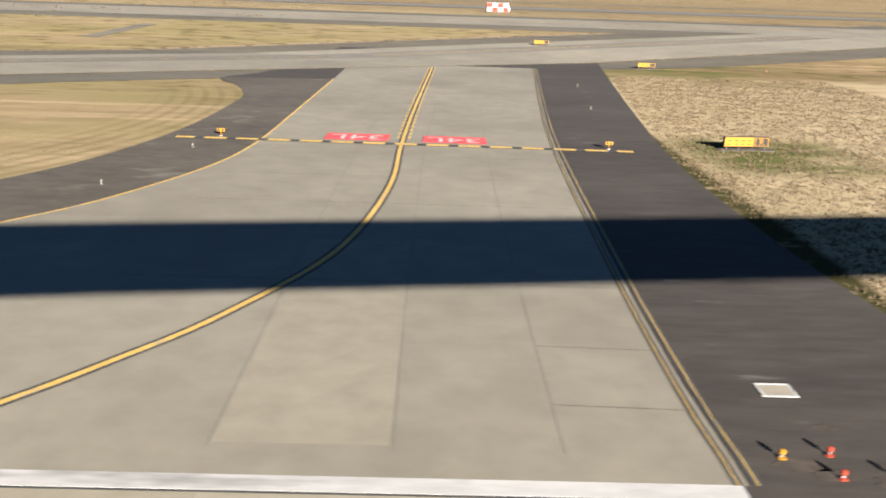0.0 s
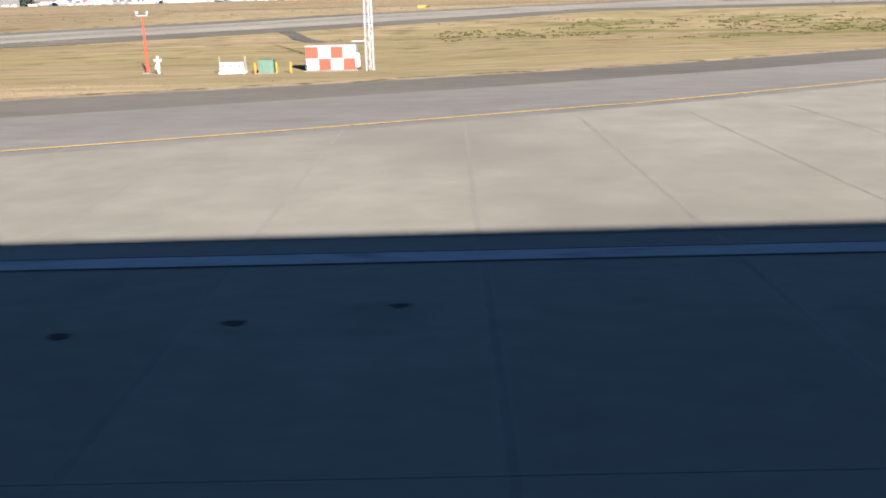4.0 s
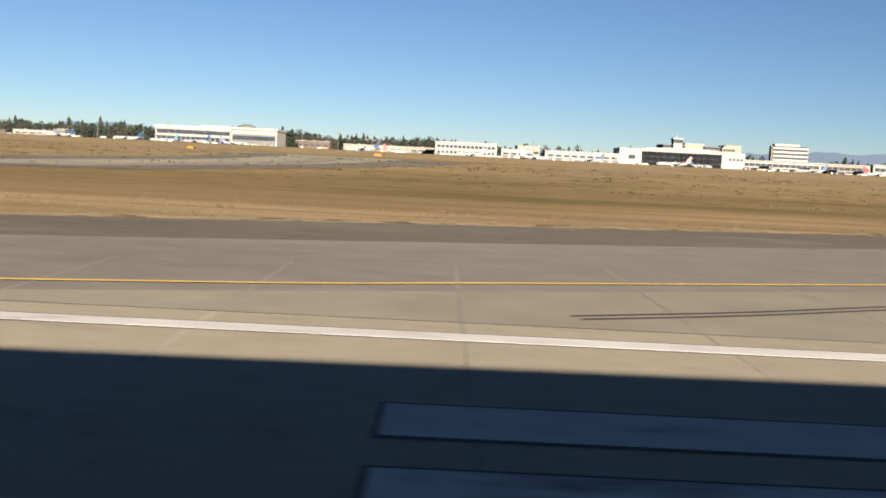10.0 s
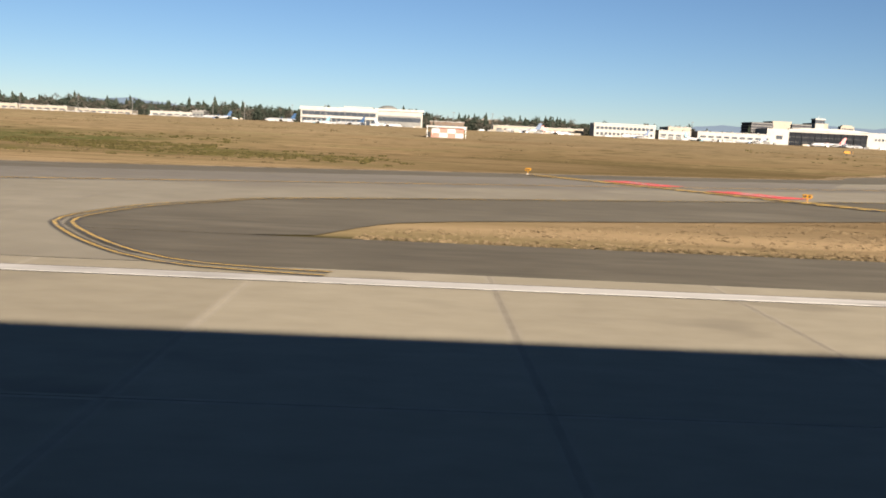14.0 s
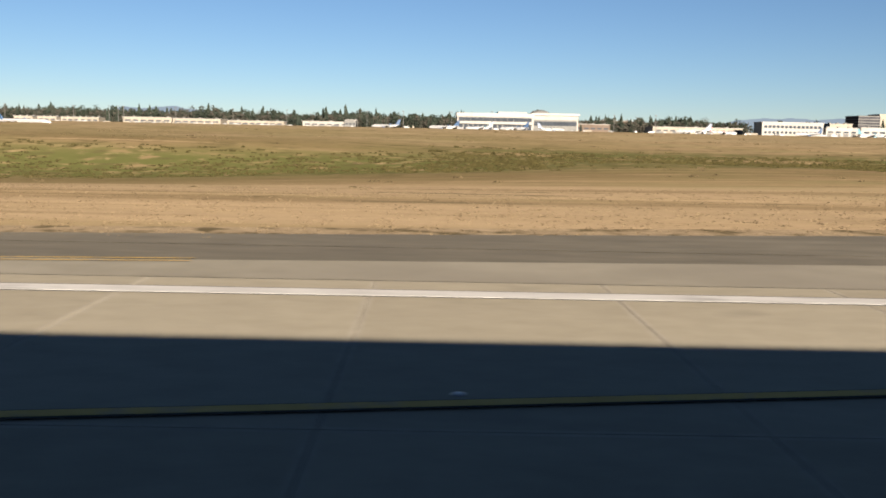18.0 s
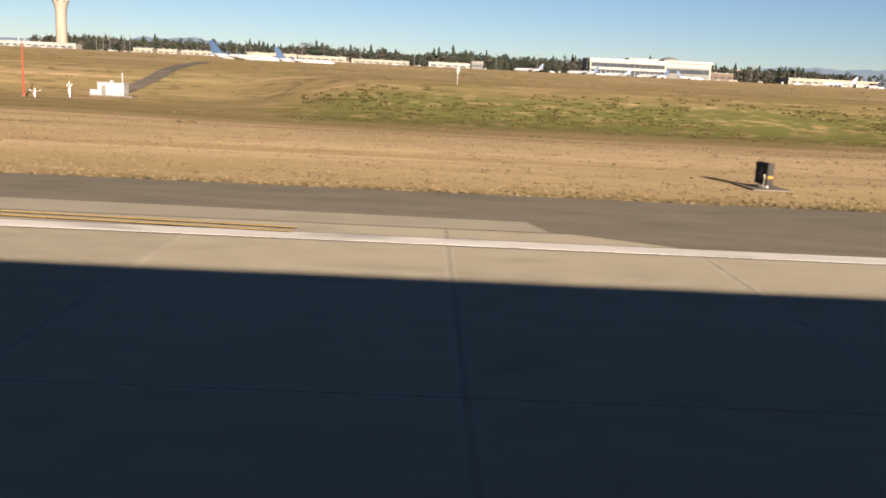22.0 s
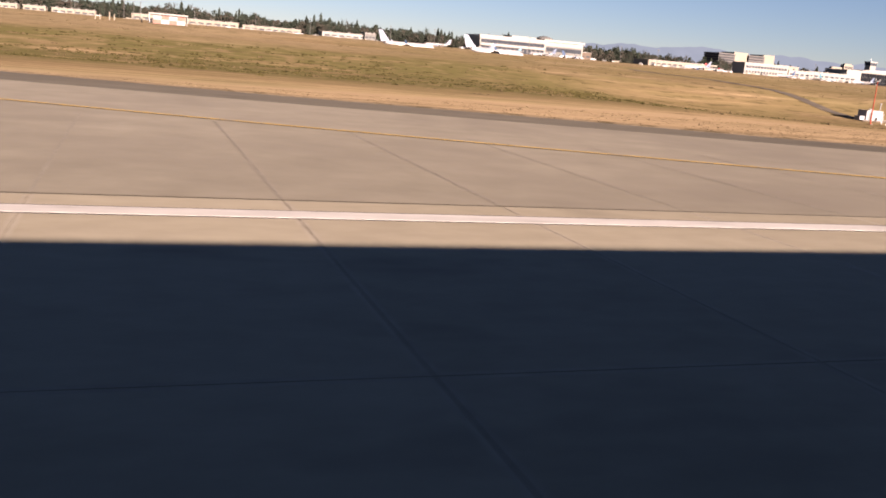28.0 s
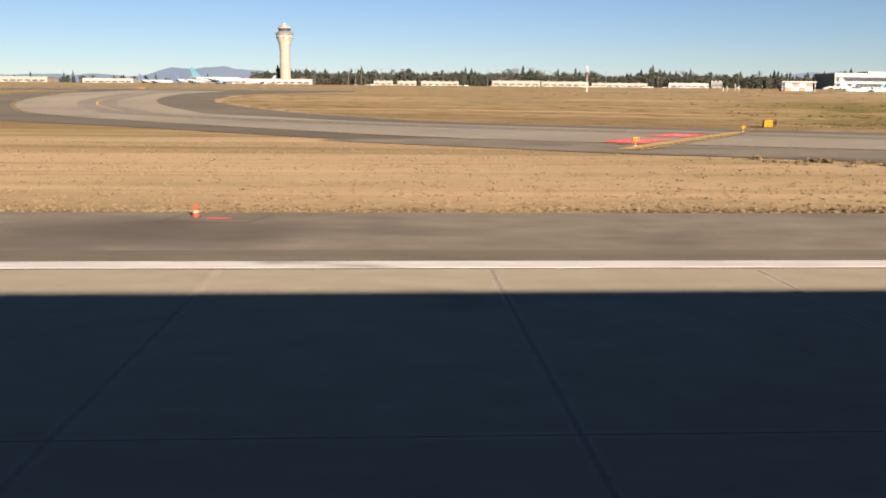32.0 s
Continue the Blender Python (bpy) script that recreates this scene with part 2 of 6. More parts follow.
def grass_material():
    """Dry winter turf: straw beside the runway, browner rough beyond, raked rows by the threshold, a lush bank between the exits."""
    m = surface("grass", (0.0999, 0.0722, 0.0408), (0.2405, 0.1771, 0.1041), 2.2, 0.05, 0.95, 0.28, stretch=(0.22, 1, 1))
    m.node_tree.nodes["Bump"].inputs["Distance"].default_value = 0.1
    n, l = m.node_tree.nodes, m.node_tree.links
    p = n["Principled BSDF"]
    was = p.inputs["Base Color"].links[0].from_socket
    geo = n.new("ShaderNodeNewGeometry")
    xyz = n.new("ShaderNodeSeparateXYZ")
    whole = n.new("ShaderNodeVectorMath")
    whole.operation = "SCALE"
    whole.inputs["Scale"].default_value = 1 / SIZE
    l.new(geo.outputs["Position"], whole.inputs[0])
    l.new(whole.outputs[0], xyz.inputs[0])
    def ramp_of(socket, a, b):
        r = n.new("ShaderNodeMapRange")
        r.interpolation_type = "SMOOTHSTEP"
        r.inputs["From Min"].default_value, r.inputs["From Max"].default_value = a, b
        l.new(socket, r.inputs["Value"])
        return r.outputs[0]
    def times(a, b):
        t = n.new("ShaderNodeMath")
        t.operation = "MULTIPLY"
        l.new(a, t.inputs[0])
        if isinstance(b, float):
            t.inputs[1].default_value = b
        else:
            l.new(b, t.inputs[1])
        return t.outputs[0]
    def patches(scale, a, b, sx):
        v = n.new("ShaderNodeVectorMath")
        v.operation = "MULTIPLY"
        v.inputs[1].default_value = (sx / SIZE, 1 / SIZE, 1 / SIZE)
        l.new(geo.outputs["Position"], v.inputs[0])
        t = n.new("ShaderNodeTexNoise")
        t.inputs["Scale"].default_value, t.inputs["Detail"].default_value = scale, 5
        l.new(v.outputs[0], t.inputs["Vector"])
        return ramp_of(t.outputs[0], a, b)
    def over(base, mask, tint):
        mix = n.new("ShaderNodeMix")
        mix.data_type = "RGBA"
        l.new(mask, mix.inputs["Factor"])
        l.new(base, mix.inputs["A"])
        mix.inputs["B"].default_value = (*tint, 1)
        return mix.outputs["Result"]
    X, Y = xyz.outputs["X"], xyz.outputs["Y"]
    def zone(x0, x1, y0, y1, soft_x, soft_y):
        """A rectangle of the plan with soft edges."""
        return times(times(ramp_of(X, x0 - soft_x, x0 + soft_x), ramp_of(X, x1 + soft_x, x1 - soft_x)),
                     times(ramp_of(Y, y0 - soft_y, y0 + soft_y), ramp_of(Y, y1 + soft_y, y1 - soft_y)))
    # the rough beyond the mown strip
    colour = over(was, times(times(ramp_of(Y, 88, 125), patches(0.035, 0.2, 0.5, 0.5)), 0.75), (0.0999, 0.0722, 0.0389))
    # olive and earthy patches everywhere
    colour = over(colour, times(patches(0.05, 0.46, 0.7, 0.5), 0.6), (0.0999, 0.0894, 0.0408))
    colour = over(colour, times(patches(0.4, 0.5, 0.72, 0.25), 0.3), (0.074, 0.0528, 0.029))
    # thin dark seams along the strip
    colour = over(colour, times(times(patches(0.35, 0.62, 0.69, 0.22), ramp_of(Y, 40, 60)), 0.8), (0.0444, 0.035, 0.0181))
    # the mown strip is bleached paler in bands
    colour = over(colour, times(times(zone(-1800, -330, 36, 90, 20, 6), patches(0.09, 0.3, 0.55, 0.15)), 0.45), (0.2442, 0.1833, 0.1177))
    # long darker and paler streaks that the mower leaves along the strip
    colour = over(colour, times(times(patches(0.16, 0.5, 0.62, 0.035), ramp_of(Y, 36, 44)), 0.5), (0.085, 0.0609, 0.033))
    colour = over(colour, times(times(patches(0.3, 0.54, 0.66, 0.05), ramp_of(Y, 34, 40)), 0.45), (0.27, 0.1995, 0.12))
    # brown unmown turf between the first exits, with a trampled darker band and a pale fringe along the shoulder
    colour = over(colour, times(times(zone(-850, -345, 30, 330, 25, 6), patches(0.08, 0.2, 0.55, 0.12)), 0.66), (0.093, 0.0662, 0.0355))
    colour = over(colour, times(times(zone(-850, -345, 95, 330, 25, 20), patches(0.035, 0.5, 0.68, 0.3)), 0.7), (0.062, 0.0494, 0.0236))
    colour = over(colour, times(times(zone(-830, -400, 44, 55, 25, 4), patches(0.12, 0.3, 0.55, 0.04)), 0.6), (0.06, 0.0399, 0.0221))
    colour = over(colour, times(times(zone(-850, -610, 34.5, 41, 25, 2), patches(0.3, 0.35, 0.55, 0.06)), 0.75), (0.25, 0.1806, 0.104))
    # olive and straw tufts on the island of the second exit and along the shoulder before it
    colour = over(colour, times(times(zone(-600, -345, 32, 64, 15, 4), patches(0.25, 0.35, 0.6, 0.2)), 0.65), (0.118, 0.0924, 0.0388))
    colour = over(colour, times(times(zone(-600, -345, 33, 60, 15, 3), patches(0.6, 0.56, 0.7, 0.3)), 0.55), (0.235, 0.1764, 0.1))
    # paler dry grass towards the far runway, with distance haze mixed into its colour
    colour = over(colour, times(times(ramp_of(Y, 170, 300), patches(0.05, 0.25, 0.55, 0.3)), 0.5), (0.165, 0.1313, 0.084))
    # olive fringe and dark ruts farther along
    colour = over(colour, times(times(zone(-1330, -1010, 30, 40.5, 25, 2.5), patches(0.12, 0.35, 0.6, 0.1)), 0.6), (0.125, 0.1029, 0.0416))
    colour = over(colour, times(times(zone(-1330, -960, 58, 82, 15, 4), patches(0.4, 0.62, 0.66, 0.11)), 0.9), (0.035, 0.0336, 0.019))
    # raked rows beside the threshold
    wob = n.new("ShaderNodeTexNoise")
    wob.inputs["Scale"].default_value, wob.inputs["Detail"].default_value = 0.3, 3
    l.new(whole.outputs[0], wob.inputs["Vector"])
    bend = n.new("ShaderNodeMath")
    bend.operation = "MULTIPLY_ADD"
    bend.inputs[1].default_value = 4.0
    l.new(wob.outputs[0], bend.inputs[0])
    rows = n.new("ShaderNodeMath")
    rows.operation = "MULTIPLY"
    rows.inputs[1].default_value = 5.2
    l.new(X, rows.inputs[0])
    l.new(rows.outputs[0], bend.inputs[2])
    wave = n.new("ShaderNodeMath")
    wave.operation = "SINE"
    l.new(bend.outputs[0], wave.inputs[0])
    colour = over(colour, times(times(ramp_of(wave.outputs[0], 0.1, 0.9), zone(8, 300, 20, 150, 4, 8)), patches(0.5, 0.35, 0.6, 0.5)), (0.0629, 0.045, 0.0254))
    colour = over(colour, times(zone(13.5, 300, 20, 160, 1.5, 8), 0.6), (0.33, 0.2678, 0.1714))
    colour = over(colour, times(zone(-345, 12, 20, 420, 30, 8), 0.3), (0.22, 0.179, 0.108))
    colour = over(colour, times(times(zone(-345, 12, 20, 260, 30, 8), patches(0.045, 0.38, 0.6, 0.4)), 0.55), (0.125, 0.1071, 0.0478))
    colour = over(colour, times(times(zone(-345, 12, 20, 260, 30, 8), patches(0.22, 0.48, 0.66, 0.3)), 0.45), (0.098, 0.0756, 0.0366))
    # the mower's arcs round the tip beside the entry
    ring = n.new("ShaderNodeVectorMath")
    ring.operation = "MULTIPLY_ADD"
    ring.inputs[1].default_value, ring.inputs[2].default_value = (1 / SIZE, 0.72 / SIZE, 0.0), (75.0, -72.0, 0.0)
    l.new(geo.outputs["Position"], ring.inputs[0])
    reach = n.new("ShaderNodeVectorMath")
    reach.operation = "LENGTH"
    l.new(ring.outputs[0], reach.inputs[0])
    arcs = n.new("ShaderNodeMath")
    arcs.operation = "MULTIPLY"
    arcs.inputs[1].default_value = 3.2
    l.new(reach.outputs["Value"], arcs.inputs[0])
    crest = n.new("ShaderNodeMath")
    crest.operation = "SINE"
    l.new(arcs.outputs[0], crest.inputs[0])
    round_tip = times(times(ramp_of(reach.outputs["Value"], 29, 37), zone(-68, -30, 46, 124, 8, 8)), patches(0.3, 0.3, 0.5, 0.5))
    colour = over(colour, times(times(ramp_of(crest.outputs[0], -0.2, 0.8), round_tip), 0.42), (0.085, 0.0651, 0.0313))
    colour = over(colour, times(times(zone(-1430, -1010, 98, 330, 20, 14), patches(0.07, 0.34, 0.58, 0.4)), 0.55), (0.092, 0.0752, 0.0345))
    # green banks and swales
    for x0, x1, y0, y1, sx, sy, tint, thin in ((-1270, -1040, 143, 178, 14, 9, (0.052, 0.0535, 0.0195), (0.22, 0.42)), (-1060, -905, 155, 215, 25, 16, (0.052, 0.053, 0.021), (0.32, 0.5)), (-1545, -1390, 110, 240, 20, 18, (0.072, 0.0635, 0.027), (0.34, 0.5)),
                                               (-262, -150, 145, 230, 25, 14, (0.074, 0.0725, 0.0266), (0.46, 0.66)), (15, 31, 74, 92, 4, 4, (0.0518, 0.0592, 0.0178), (0.3, 0.5)),
                                               (-25, 60, 150, 205, 20, 8, (0.0629, 0.0666, 0.0222), (0.4, 0.6)), (-990, -880, 120, 170, 20, 14, (0.0555, 0.0555, 0.0185), (0.45, 0.6))):
        colour = over(colour, times(times(zone(x0, x1, y0, y1, sx, sy), patches(0.06, thin[0], thin[1], 0.5)), patches(0.28, 0.3, 0.5, 0.7)), tint)
    colour = over(colour, times(times(ramp_of(Y, 95, 140), patches(0.3, 0.52, 0.66, 0.55)), 0.55), (0.0444, 0.0373, 0.0181))
    colour = over(colour, times(times(ramp_of(Y, 95, 140), patches(0.42, 0.6, 0.72, 0.6)), 0.5), (0.1554, 0.1166, 0.0634))
    # bare dark earth and moss along the pavement edge
    colour = over(colour, times(times(ramp_of(Y, 34.6, 32.9), ramp_of(Y, 30.0, 31.0)), patches(0.5, 0.35, 0.6, 0.3)), (0.0407, 0.0357, 0.0181))
    colour = over(colour, times(zone(11.5, 13.7, 20, 112, 0.5, 3), patches(0.6, 0.3, 0.5, 0.6)), (0.0333, 0.0311, 0.0133))
    l.new(colour, p.inputs["Base Color"])
    return m


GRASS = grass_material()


# ---------------------------------------------------------------- makers
def link_mesh(name, bm, material, parent=None, label=""):
    me = bpy.data.meshes.new(name)
    bm.normal_update()
    bm.to_mesh(me)
    bm.free()
    me.materials.append(material)
    ob = new(name, me)
    ob.parent = parent
    if label:
        tagged(ob, label=label)
    return ob


part = link_mesh


def empty(name, x, y, z, label, category, group="", turn=0.0):
    ob = new(name)
    ob.matrix_world = pose(x, y, z, 0, 0, turn)
    return tagged(ob, label, category, group)


def box(bm, x0, x1, y0, y1, z0, z1, bevel=0.0):
    vs = bmesh.ops.create_cube(bm, size=1)["verts"]
    for v in vs:
        v.co = Vector((x0 + (v.co.x + 0.5) * (x1 - x0), y0 + (v.co.y + 0.5) * (y1 - y0), z0 + (v.co.z + 0.5) * (z1 - z0)))
    if bevel:
        bmesh.ops.bevel(bm, geom=list({e for v in vs for e in v.link_edges}), offset=bevel, segments=2, affect="EDGES", profile=0.6)
    return bm


def boxes(*rows, bevel=0.0):
    bm = bmesh.new()
    for r in rows:
        box(bm, *r, bevel=bevel)
    return bm


def loft(rings, cap=True):
    """A skin through rings of equal count."""
    bm = bmesh.new()
    vs = [[bm.verts.new(p) for p in ring] for ring in rings]
    n = len(vs[0])
    for a, b in zip(vs, vs[1:]):
        for i in range(n):
            bm.faces.new((a[i], a[(i + 1) % n], b[(i + 1) % n], b[i]))
    if cap:
        bm.faces.new(vs[0][::-1])
        bm.faces.new(vs[-1])
    bmesh.ops.recalc_face_normals(bm, faces=bm.faces[:])
    return bm


def turned(profile, n=16, cx=0.0, cy=0.0):
    """A turned body from (radius, height) pairs."""
    return loft([[(cx + r * math.cos(2 * math.pi * i / n), cy + r * math.sin(2 * math.pi * i / n), z) for i in range(n)] for r, z in profile])


def tube(p, q, r, n=8):
    p, q = Vector(p), Vector(q)
    turn = (q - p).to_track_quat("Z", "Y").to_matrix()
    ring = [turn @ Vector((r * math.cos(2 * math.pi * i / n), r * math.sin(2 * math.pi * i / n), 0)) for i in range(n)]
    return loft([[p + v for v in ring], [q + v for v in ring]])


def smooth(ob):
    for f in ob.data.polygons:
        f.use_smooth = True
    return ob


def ease(v, a, b):
    t = max(0.0, min(1.0, (v - a) / (b - a)))
    return t * t * (3 - 2 * t)


KINKS = ((-9999.0, 0.0), (185.0, 0.0), (260.0, 3.7), (340.0, 5.4), (380.0, 5.0), (720.0, 5.0), (940.0, 12.6), (1150.0, 13.2), (9999.0, 13.2))


def rise(y):
    """The airfield's height: level along the runway, then a bank and a long climb to the terminal."""
    for (a, za), (b, zb) in zip(KINKS, KINKS[1:]):
        if y <= b:
            return za + (zb - za) * (y - a) / (b - a)
    return KINKS[-1][1]


def land(x, y):
    """The turf: the airfield's height, less the graded ditches between the exits."""
    bank = ease(x, -1292, -1256)
    dip = 3.6 * ease(y, 45, 175 - 25 * bank) * (1 - ease(y, 195 - 45 * bank, 235 - 45 * bank)) * ease(x, -1450, -1350) * (1 - ease(x, -1130, -1000))
    ledge = 2.3 * bank * ease(y, 150, 188) * (1 - ease(y, 188, 262)) * (1 - ease(x, -1130, -1000))
    pit = 0.75 * ease(y, 90, 101) * (1 - ease(y, 125, 170)) * ease(x, -345, -320) * (1 - ease(x, -262, -240))
    crest = 1.1 * ease(y, 290, 340) * (1 - ease(y, 350, 385)) * ease(x, -1560, -1480) * (1 - ease(x, -1000, -930))
    low = 1.0 * ease(y, 118, 145) * (1 - ease(y, 185, 235)) * ease(x, -1604, -1582) * (1 - ease(x, -1450, -1400))
    return rise(y) - 0.05 - dip - pit - low + crest + ledge


def flow(points, step=3.0):
    """A smooth curve through points on the ground."""
    pts = [Vector(p) for p in points]
    out = []
    ends = [pts[0] * 2 - pts[1], *pts, pts[-1] * 2 - pts[-2]]
    for a, b, c, d in zip(ends, ends[1:], ends[2:], ends[3:]):
        k = max(1, int((c - b).length / step))
        for i in range(k):
            t = i / k
            out.append(0.5 * (2 * b + (c - a) * t + (2 * a - 5 * b + 4 * c - d) * t * t + (3 * b - a - 3 * c + d) * t ** 3))
    out.append(pts[-1])
    return out


def sheet(name, outline, lift, material, label="", category="", parent=None, kind="structure"):
    """A paved area within an outline, laid on the rising ground."""
    bm = bmesh.new()
    outline = [(p[0], p[1]) for p in outline]
    if sum(a[0] * b[1] - b[0] * a[1] for a, b in zip(outline, outline[1:] + outline[:1])) < 0:
        outline = outline[::-1]
    bm.faces.new([bm.verts.new((p[0], p[1], 0)) for p in outline])
    bm.normal_update()
    bmesh.ops.triangulate(bm, faces=bm.faces[:], ngon_method="EAR_CLIP")
    for cut in (185.0, 260.0, 340.0, 380.0, 720.0, 940.0, 1150.0):
        bmesh.ops.bisect_plane(bm, geom=bm.verts[:] + bm.edges[:] + bm.faces[:], plane_co=(0, cut, 0), plane_no=(0, 1, 0))
    for v in bm.verts:
        v.co.z = rise(v.co.y) + lift
    bm.normal_update()
    for f in bm.faces:
        if f.normal.z < 0:
            f.normal_flip()
    ob = link_mesh(name, bm, material, parent)
    if category:
        tagged(ob, label, category, kind=kind)
    return ob


def stripe(name, points, width, lift, material, parent=None, dash=None, offset=0.0):
    """A painted line along points; dash: (on, off) lengths."""
    bm = bmesh.new()
    pts = [Vector((p[0], p[1])) for p in points]
    run, prev = 0.0, None
    for i, p in enumerate(pts):
        d = (pts[min(i + 1, len(pts) - 1)] - pts[max(i - 1, 0)]).normalized()
        nrm = Vector((-d.y, d.x))
        a, b = p + nrm * (offset + width / 2), p + nrm * (offset - width / 2)
        pair = (bm.verts.new((a.x, a.y, rise(a.y) + lift)), bm.verts.new((b.x, b.y, rise(b.y) + lift)))
        if prev:
            run += (p - pts[i - 1]).length
            if not dash or run % (dash[0] + dash[1]) < dash[0]:
                bm.faces.new((prev[0], prev[1], pair[1], pair[0]))
        prev = pair
    bm.normal_update()
    for f in bm.faces:
        if f.normal.z < 0:
            f.normal_flip()
    return link_mesh(name, bm, material, parent)


def words(name, text, size, m, material, parent):
    cu = bpy.data.curves.new(name, "FONT")
    cu.body, cu.size, cu.align_x, cu.align_y = text, size, "CENTER", "CENTER"
    cu.materials.append(material)
    ob = new(name, cu)
    ob.parent = parent
    return ob


# ---------------------------------------------------------------- ground
def build_ground():
    bm = bmesh.new()
    xs = [-6500, -4000, -2600, *range(-2400, -1500, 60), *range(-1500, 101, 10), *range(160, 801, 80), 1500, 3000, 5000]
    ys = [-1500, -400, -60, -24, 0, 24, *range(40, 185, 6), 185, *range(191, 260, 8), 260, 275, 290, 300, 310, 320, 330, 340, 350, 360, 370, 380, 390, 500, 600, 720, 780, 850, 940, 1150, 1700, 2500, 3600, 4950, 6000]
    grid = [[bm.verts.new((x, y, land(x, y))) for x in xs] for y in ys]
    for j in range(len(ys) - 1):
        for i in range(len(xs) - 1):
            bm.faces.new((grid[j][i], grid[j][i + 1], grid[j + 1][i + 1], grid[j + 1][i]))
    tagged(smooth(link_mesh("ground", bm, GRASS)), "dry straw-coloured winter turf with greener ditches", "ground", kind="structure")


build_ground()

RUN_END = -2600.0
SLAB = 6.566         # usual length of a slab


def joint_places():
    """Where the runway's cross joints lie: even slabs between joints of known place."""
    known = ((-1633.24, 11), (-1560.9, 5), (-1529.7, 6), (-1491.65, 6), (-1452.7, 15), (-1354.25, 3), (-1332.4, 13), (-1245.55, 14), (-1153.95, 62), (-743.24, 17), (-630.94, 87), (-62.7, 0))
    out = [known[0][0] - SLAB * k for k in range(147, 0, -1)]
    for (x0, n), (x1, _) in zip(known, known[1:]):
        out += [x0 + (x1 - x0) * k / n for k in range(n)]
    return out + [known[-1][0] + SLAB * k for k in range(10)]


JOINT_X = joint_places()
runway = sheet("runway", [(0, -24.6), (0, 24.6), (RUN_END, 24.6), (RUN_END, -24.6)], -0.03, JOINT,
               "grey concrete runway of jointed slabs with white markings", "runway")
sheet("shoulder", [(13, 24.6), (13, 32.6), (RUN_END, 32.6), (RUN_END, 24.6)], -0.01, ASPHALT, "dark worn asphalt runway shoulder beside the grass", "shoulder")
for x0, x1 in ((-84, -210), (-455, -530), (-1160.5, -1242), (-1577.5, RUN_END)):
    sheet("shoulder_strip", [(x0, 22.97), (x0, 24.64), (x1, 24.64), (x1 + 3, 22.97)], 0.0065, ASPHALT, "dark asphalt strip beside the white edge line", "shoulder")
sheet("shoulder_far_side", [(13, -32.6), (13, -24.6), (RUN_END, -24.6), (RUN_END, -32.6)], -0.01, ASPHALT, "dark worn asphalt runway shoulder beside the grass", "shoulder")
sheet("blast_pad", [(60, -24.6), (60, 22.86), (13, 22.86), (13, 24.6), (0, 24.6), (0, -24.6)], -0.012, DARK_ASPHALT, "dark asphalt pad before the runway threshold", "blast pad")


